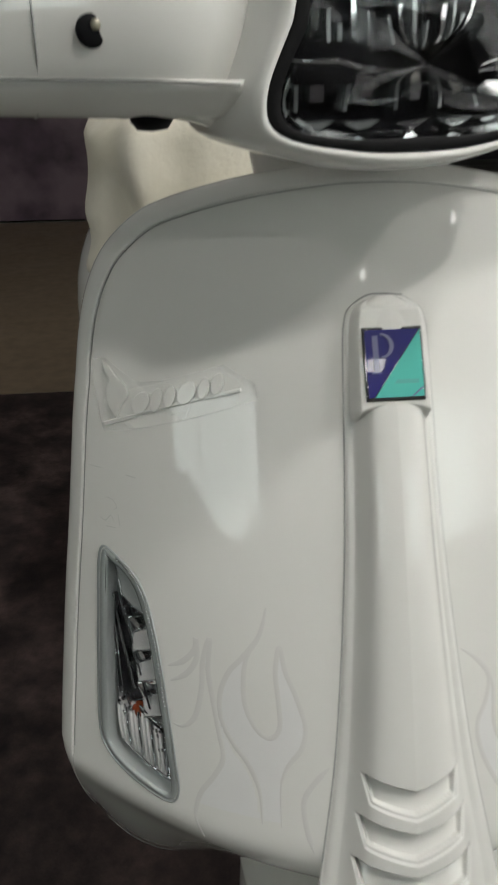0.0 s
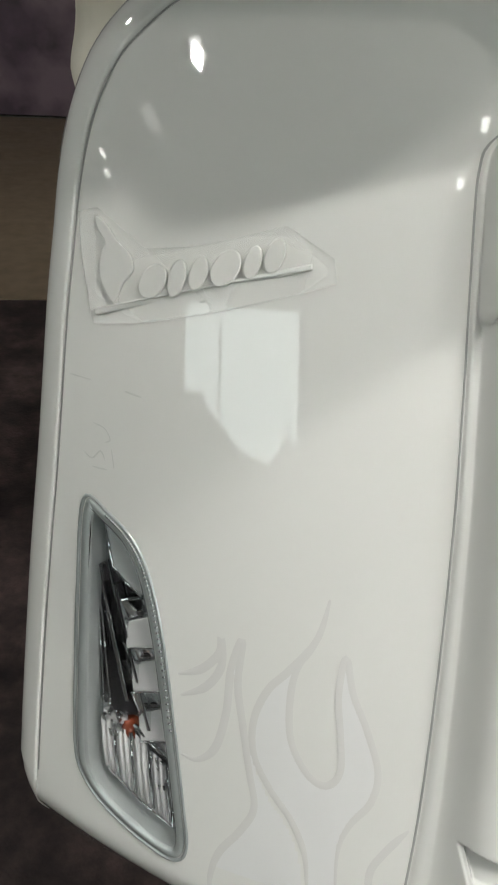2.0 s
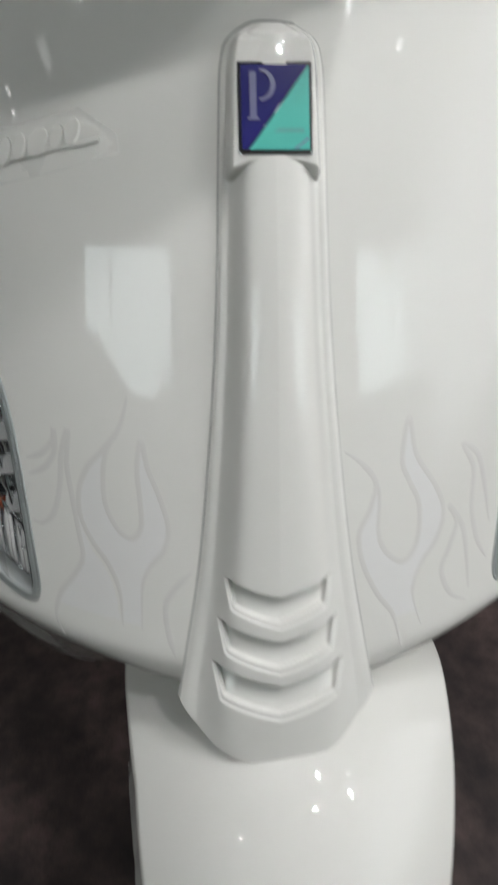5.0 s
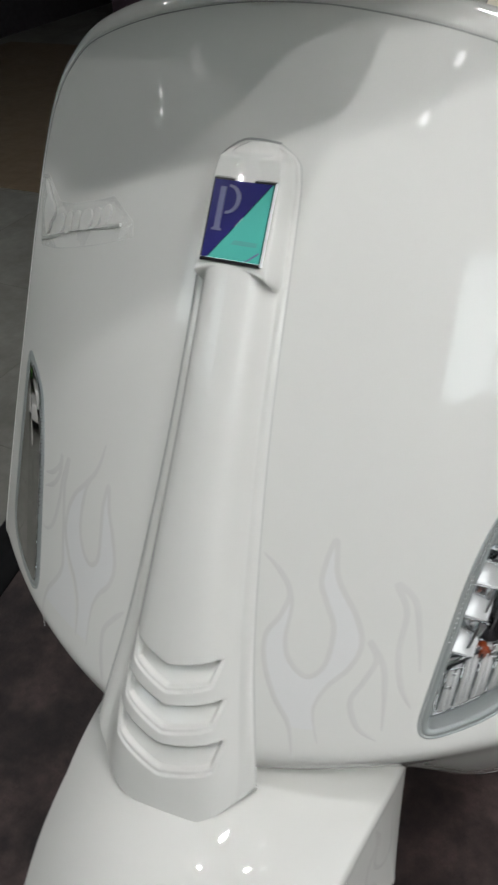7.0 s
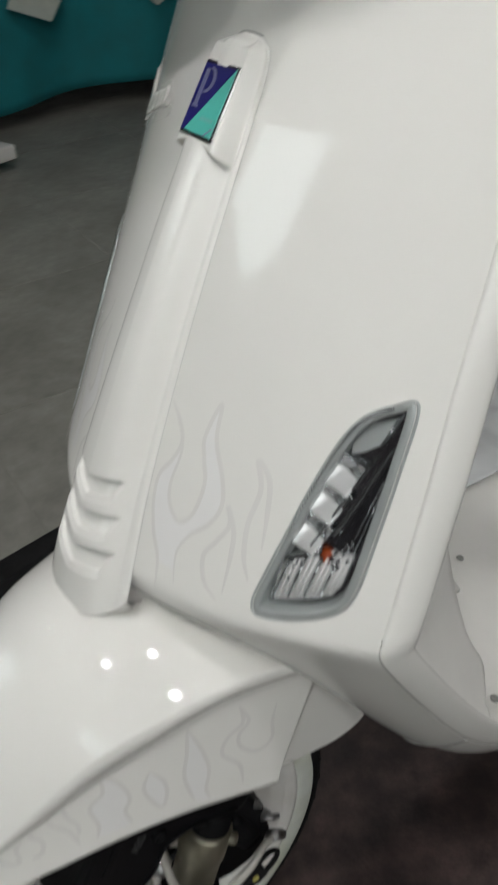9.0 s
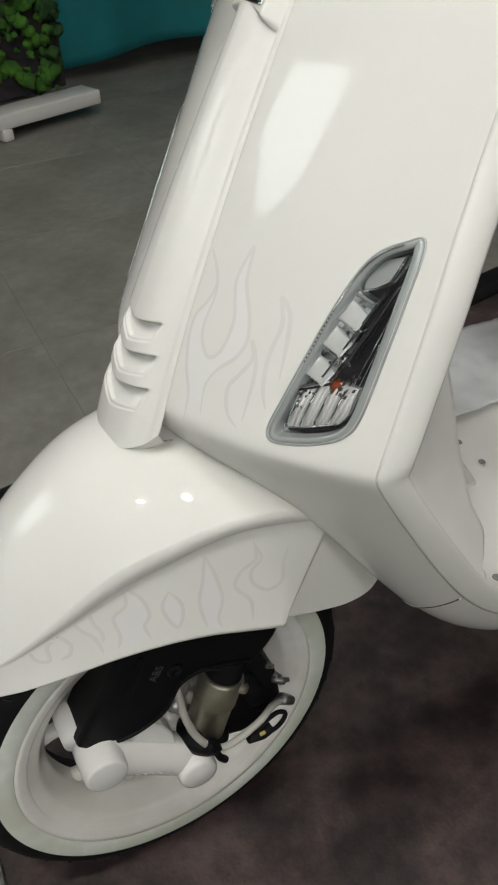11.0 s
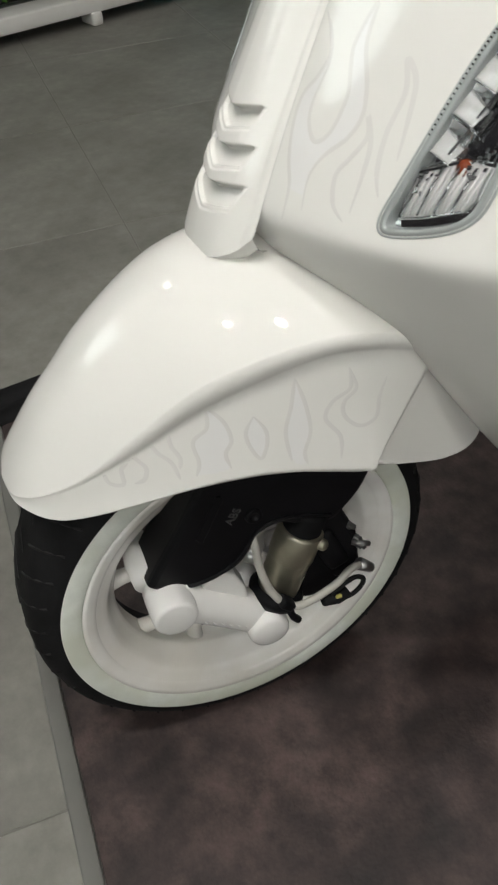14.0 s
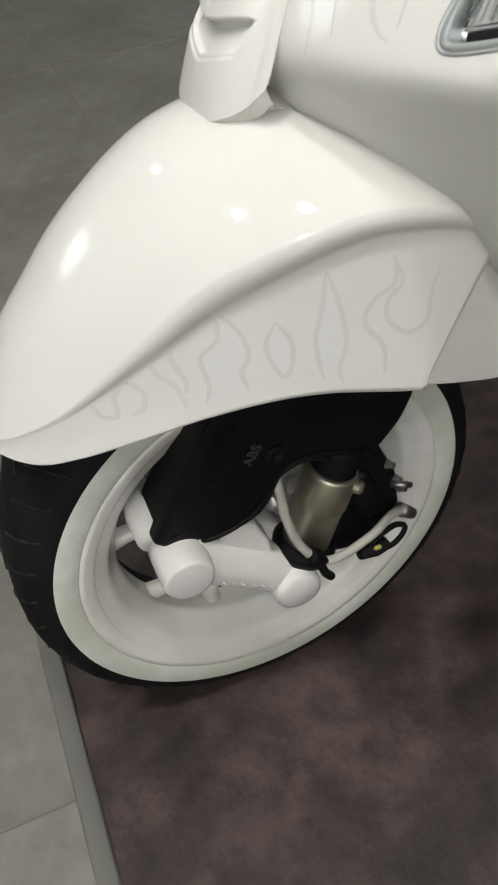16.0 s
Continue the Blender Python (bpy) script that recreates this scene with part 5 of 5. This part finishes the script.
# ---- the room ----
floor = part("floor", box((9.0, 11.0, 0.05), (0.0, 1.0, -0.0265), 0.0), GROUT, None, smooth=False)
tagged(floor, "grey stone-look showroom floor tiles with dark joints", "floor", kind="structure")
TS = 0.68
tile_me = None
for i in range(-7, 7):
    for j in range(-6, 10):
        cx, cy = (i + 0.5) * TS + 0.11, (j + 0.5) * TS + 0.10
        if abs(cx) > 4.4 or not -3.6 < cy < 6.4:
            continue
        if tile_me is None:
            ob = part("tile", box((TS - 0.0025, TS - 0.0025, 0.010), (0, 0, -0.0055), 0.0008, 1), TILE, floor, smooth=False)
            tile_me = ob.data
        else:
            ob = new("tile", tile_me)
            ob.parent = floor
        ob.location = (cx, cy, 0)


def flat_mat(name, x0, x1, y0, y1, mat, label, category, h=0.005):
    me = box((x1 - x0, y1 - y0, h), ((x0 + x1) / 2, (y0 + y1) / 2, h / 2 + 0.0004), h * 0.4, 2)
    return tagged(part(name, me, mat, None, smooth=False), label, category)


mat_line = [(-0.60, -0.287), (2.6, -0.287), (2.6, 2.15), (-1.04, 2.15)]
tagged(part("display_mat", prism(mat_line, lambda a, b, d: Vector((a, b, d)), 0.0004, 0.0054, 0.0018), MAT_BROWN, None, smooth=False), "mottled dark brown display mat under the scooter", "mat")
tagged(part("edge_trim", box((3.2, 0.022, 0.007), (1.0, -0.299, 0.0040), 0.003, 2), material("grey_trim", (0.17, 0.17, 0.155), 0.4, vary=0.05), None), "pale grey metal edging strip along the mat", "edging strip")
STRIP = [(-0.050, 0.0004), (-0.048, 0.010), (-0.040, 0.014), (-0.012, 0.014), (-0.006, 0.009), (0.006, 0.009), (0.012, 0.014), (0.040, 0.014), (0.048, 0.010), (0.050, 0.0004)]
strip_along = Vector((-0.18, 0.984, 0))


def strip_place(u, v):
    a, h = STRIP[round(v * (len(STRIP) - 1))]
    return Vector((-0.645, -0.30, 0)) + 2.45 * u * strip_along + Vector((0.984 * a, 0.18 * a, h))


tagged(part("rubber_strip", grid(30, len(STRIP), strip_place), BLACK_RUBBER, None), "grooved black rubber strip along the mat edge", "rubber strip")


def wall(name, size, place, mat, label):
    return tagged(part(name, box(size, place), mat, None, smooth=False), label, "wall", kind="structure")


wall("wall_west", (0.15, 11.0, 3.4), (-4.45, 1.0, 1.7), WALL_DARK, "dark painted showroom wall")
wall("wall_east_low", (0.15, 11.0, 0.95), (3.4, 1.0, 0.475), WALL_PALE, "pale painted wall below the added side opening")
wall("wall_east_high", (0.15, 11.0, 0.4), (3.4, 1.0, 3.20), WALL_PALE, "pale painted wall above the added side opening")
wall("wall_east_back", (0.15, 5.5, 2.05), (3.4, 3.75, 1.975), WALL_PALE, "pale painted wall beside the added side opening")
# unseen opening and glowing sheet, added to throw fill light from the east
fill_win = tagged(part("window_3", box((0.06, 4.3, 0.04), (3.4, -1.15, 0.97), 0.008, 2), material("frame_pale", (0.5, 0.5, 0.5), 0.4), None), "added side opening with a pale frame for fill light", "window", kind="structure")
for y in (-3.1, -1.6, -0.1, 0.96):
    part("window_frame", box((0.06, 0.04, 2.00), (3.4, y, 1.99), 0.006, 2), bpy.data.materials["frame_pale"], fill_win)
tagged(part("backdrop_east", box((0.05, 6.5, 3.9), (4.0, -1.2, 1.9)), EAST_FILL, None, smooth=False), "glowing fill sheet beyond the added side opening", "backdrop", kind="structure")
wall("wall_north", (9.0, 0.15, 3.4), (0, 6.55, 1.7), WALL_DARK, "dark painted showroom wall")
SY = -3.3
wall("wall_south_low", (9.0, 0.15, 1.80), (0, SY, 0.90), WALL_DARK, "dark front wall below the shop windows")
wall("wall_south_high", (9.0, 0.15, 0.6), (0, SY, 3.10), WALL_DARK, "dark lintel above the shop windows")
wall("wall_south_middle", (3.35, 0.15, 1.0), (0.275, SY, 2.30), WALL_DARK, "dark wall between the two shop windows")
wall("wall_south_left", (0.7, 0.15, 1.0), (-4.10, SY, 2.30), WALL_DARK, "dark wall beside the shop window")
FRAME_GREY = material("frame_grey", (0.05, 0.05, 0.05), 0.4)
for n, (x0, x1, bars) in enumerate(((-3.75, -1.40, (-2.72,)), (1.95, 3.3, (2.9,)))):
    win = tagged(part("window_%d" % (n + 1), box((x1 - x0, 0.06, 0.04), ((x0 + x1) / 2, SY, 1.82), 0.008, 2), FRAME_GREY, None), "shop window with a slim dark frame", "window", kind="structure")
    for x in (x0 + 0.02, *bars, x1 - 0.02):
        part("window_frame", box((0.022, 0.06, 0.96), (x, SY, 2.32), 0.006, 2), FRAME_GREY, win)
hedge = random.Random(3)
rows = []
for k in range(150):
    x = -5.2 + 0.07 * k
    h = 1.93 + 0.32 * max(0.0, min(1.0, (-2.9 - x) / 0.7)) + 0.22 * max(0.0, min(1.0, (x + 2.2) / 0.8)) * (x < 0) + 0.16 * hedge.random() + 0.22 * noise.noise(Vector((x * 1.7, 0, 0))) + 0.30 * max(0.0, noise.noise(Vector((x * 5.0, 3, 0))))
    rows.append((x, h))
hp = [(-5.2, 0.0)] + rows + [(5.2, 0.0)]
tagged(part("hedge", prism(hp, lambda a, b, d: Vector((a, SY - 0.75 + d, b)), 0.0, 0.1), material("hedge_dark", (0.03, 0.045, 0.03), 0.9, vary=0.4), None, smooth=False), "dark uneven hedge outside the shop window", "hedge", kind="structure")
tagged(part("backdrop", box((12, 0.05, 4.2), (0, SY - 1.0, 2.4)), SKY_GLOW, None, smooth=False), "bright daylight beyond the shop windows", "backdrop", kind="structure")
tagged(part("ceiling", box((9.0, 11.0, 0.1), (0, 1.0, 3.45)), CEIL, None, smooth=False), "plain grey showroom ceiling", "ceiling", kind="structure")


def led_panel(place, sx, sy, glow=LED):
    lamp = root("ceiling_light", place, "square led light hanging on a thin rod", "ceiling light", "ceiling lights")
    part("frame", box((sx + 0.03, sy + 0.03, 0.02), (0, 0, 0.012), 0.004, 1), PAINT_SATIN, lamp, smooth=False)
    part("diffuser", box((sx, sy, 0.006), (0, 0, 0), 0.001, 1), glow, lamp, smooth=False)
    part("rod", sweep([(0, 0, 0.02), (0, 0, 3.4 - place[2])], 0.006, 8), PAINT_SATIN, lamp)
    return lamp


# the panel at (0.30, 1.40) only goes with the added footboard fill
for x, y in ((0.47, -0.75), (0.52, -0.12), (1.45, -0.50), (-1.9, 0.9), (0.30, 1.40), (-1.46, -1.21), (1.33, -0.10), (1.80, -0.45), (2.15, -0.92)):
    led_panel((x, y, 2.51), 0.10, 0.10)
for x, y in ((-3.1, -1.50), (-3.2, -1.64), (0.49, -1.86), (0.63, -1.57), (0.92, -1.36), (1.57, -1.45), (2.28, 0.30)):
    led_panel((x, y, 2.51), 0.06, 0.06)


led_panel((-2.18, -1.43, 2.51), 0.15, 0.15, emitter("dim_led_panel", (1.0, 0.97, 0.92), 7))


def spot(place):
    lamp = root("ceiling_spot", place, "small round ceiling spotlight", "spotlight", "ceiling spots")
    part("ring", lathe([(0.030, 0.0), (0.045, -0.004), (0.050, 0.004), (0.050, 0.012)], (0, 0, 0), (0, 0, 1), 24), PAINT_SATIN, lamp)
    part("diffuser", lathe([(0.0001, -0.001), (0.020, -0.002), (0.031, 0.001)], (0, 0, 0), (0, 0, 1), 20), LED, lamp)


for x, y in ((-0.55, -0.7), (-0.55, -1.05), (-0.55, -1.45), (0.62, -0.95), (0.75, -0.95), (0.9, -1.5), (1.1, -1.5), (0.15, -1.0), (-1.84, -1.63), (1.35, -0.2), (1.5, 0.3), (-2.4, -1.3)):
    spot((x, y, 3.385))

# ---- moss wall in its tray, turquoise banner, posters ----
planter = root("moss_wall", (-3.10, 0.18, 0.0), "framed green moss wall standing in a long white tray", "plant wall")
planter.rotation_euler = (0, 0, radians(18))
part("tray", box((0.14, 1.50, 0.060), (0.17, -0.10, 0.075), 0.008, 2), PAINT_SATIN, planter, "white tray")
for y in (-0.68, -0.23, 0.27):
    part("tray_foot", box((0.10, 0.05, 0.05), (0.20, y - 0.1, 0.025), 0.01, 2), PAINT_SATIN, planter)
part("backboard", box((0.04, 1.44, 1.7), (0.04, -0.12, 0.955), 0.004, 1), WALL_DARK, planter, smooth=False)
rng = random.Random(5)
verts, faces = [], []
for k in range(1700):
    c = Vector((0.07 + rng.uniform(0, 0.05), rng.uniform(-0.82, 0.58), rng.uniform(0.12, 1.75)))
    r = rng.uniform(0.008, 0.034)
    if noise.noise(Vector((c.y * 4, c.z * 4, 0.5))) < 0.0:
        continue
    o = len(verts)
    bm = bmesh.new()
    bmesh.ops.create_icosphere(bm, subdivisions=2, radius=r)
    for v in bm.verts:
        v.co *= 1 + 0.9 * noise.noise(v.co * 90 + c * 9)
        verts.append(v.co + c)
    bm.verts.index_update()
    for f in bm.faces:
        faces.append(tuple(o + v.index for v in f.verts))
    bm.free()
part("moss", mesh_from(verts, faces), MOSS, planter, "uneven clumps of green moss")["kind"] = "stuff"

banner = root("banner", (-3.75, 1.9, 0.0), "turquoise cloth banner with pale printed shapes", "banner")


def cloth_sheet(u, v):
    y = -1.05 + 2.5 * u
    z = 0.05 + 1.9 * v + 0.06 * math.sin(u * 5) * (1 - v)
    return Vector((0.05 * math.sin(u * 19) * (1 - 0.5 * v) + 0.03 * noise.noise(Vector((u * 7, v * 5, 1))), y, z))


part("cloth", grid(90, 40, cloth_sheet), TURQ, banner, thick=0.004)
for y in (-1.0, 1.4):
    part("pole", sweep([(-0.06, y, 0.0), (-0.06, y, 2.2)], 0.015, 12), BLACK_PLASTIC, banner)
SHAPES = [[(-0.15, 0.78), (0.02, 0.62), (0.10, 0.66), (0.05, 0.95), (-0.12, 1.0)], [(0.28, 0.80), (0.40, 0.72), (0.52, 0.80), (0.52, 1.1), (0.28, 1.1)], [(0.66, 0.86), (0.78, 0.70), (0.90, 0.92), (0.74, 1.0)], [(-0.75, 0.70), (-0.55, 0.62), (-0.45, 0.75), (-0.6, 1.0)]]
for shape in SHAPES:
    part("printed_shape", prism(shape, lambda a, b, d: Vector((d, a, b - 0.17)), 0.075, 0.080), PRINT_WHITE, banner, smooth=False)

poster = root("poster_stand", (-1.6, 4.6, 0.0), "dark purple printed display board", "display board")
part("board", box((3.4, 0.05, 1.9), (0, 0, 0.96), 0.004, 1), PURPLE, poster, smooth=False)
part("border", box((0.05, 0.07, 1.9), (0.45, -0.02, 0.96), 0.004, 1), material("pale_border", (0.34, 0.28, 0.30), 0.5), poster, smooth=False)
flat_mat("wood_flooring", -4.2, 4.2, 2.16, 4.55, WOOD, "tan laminate flooring behind the mat", "floor mat", 0.004)
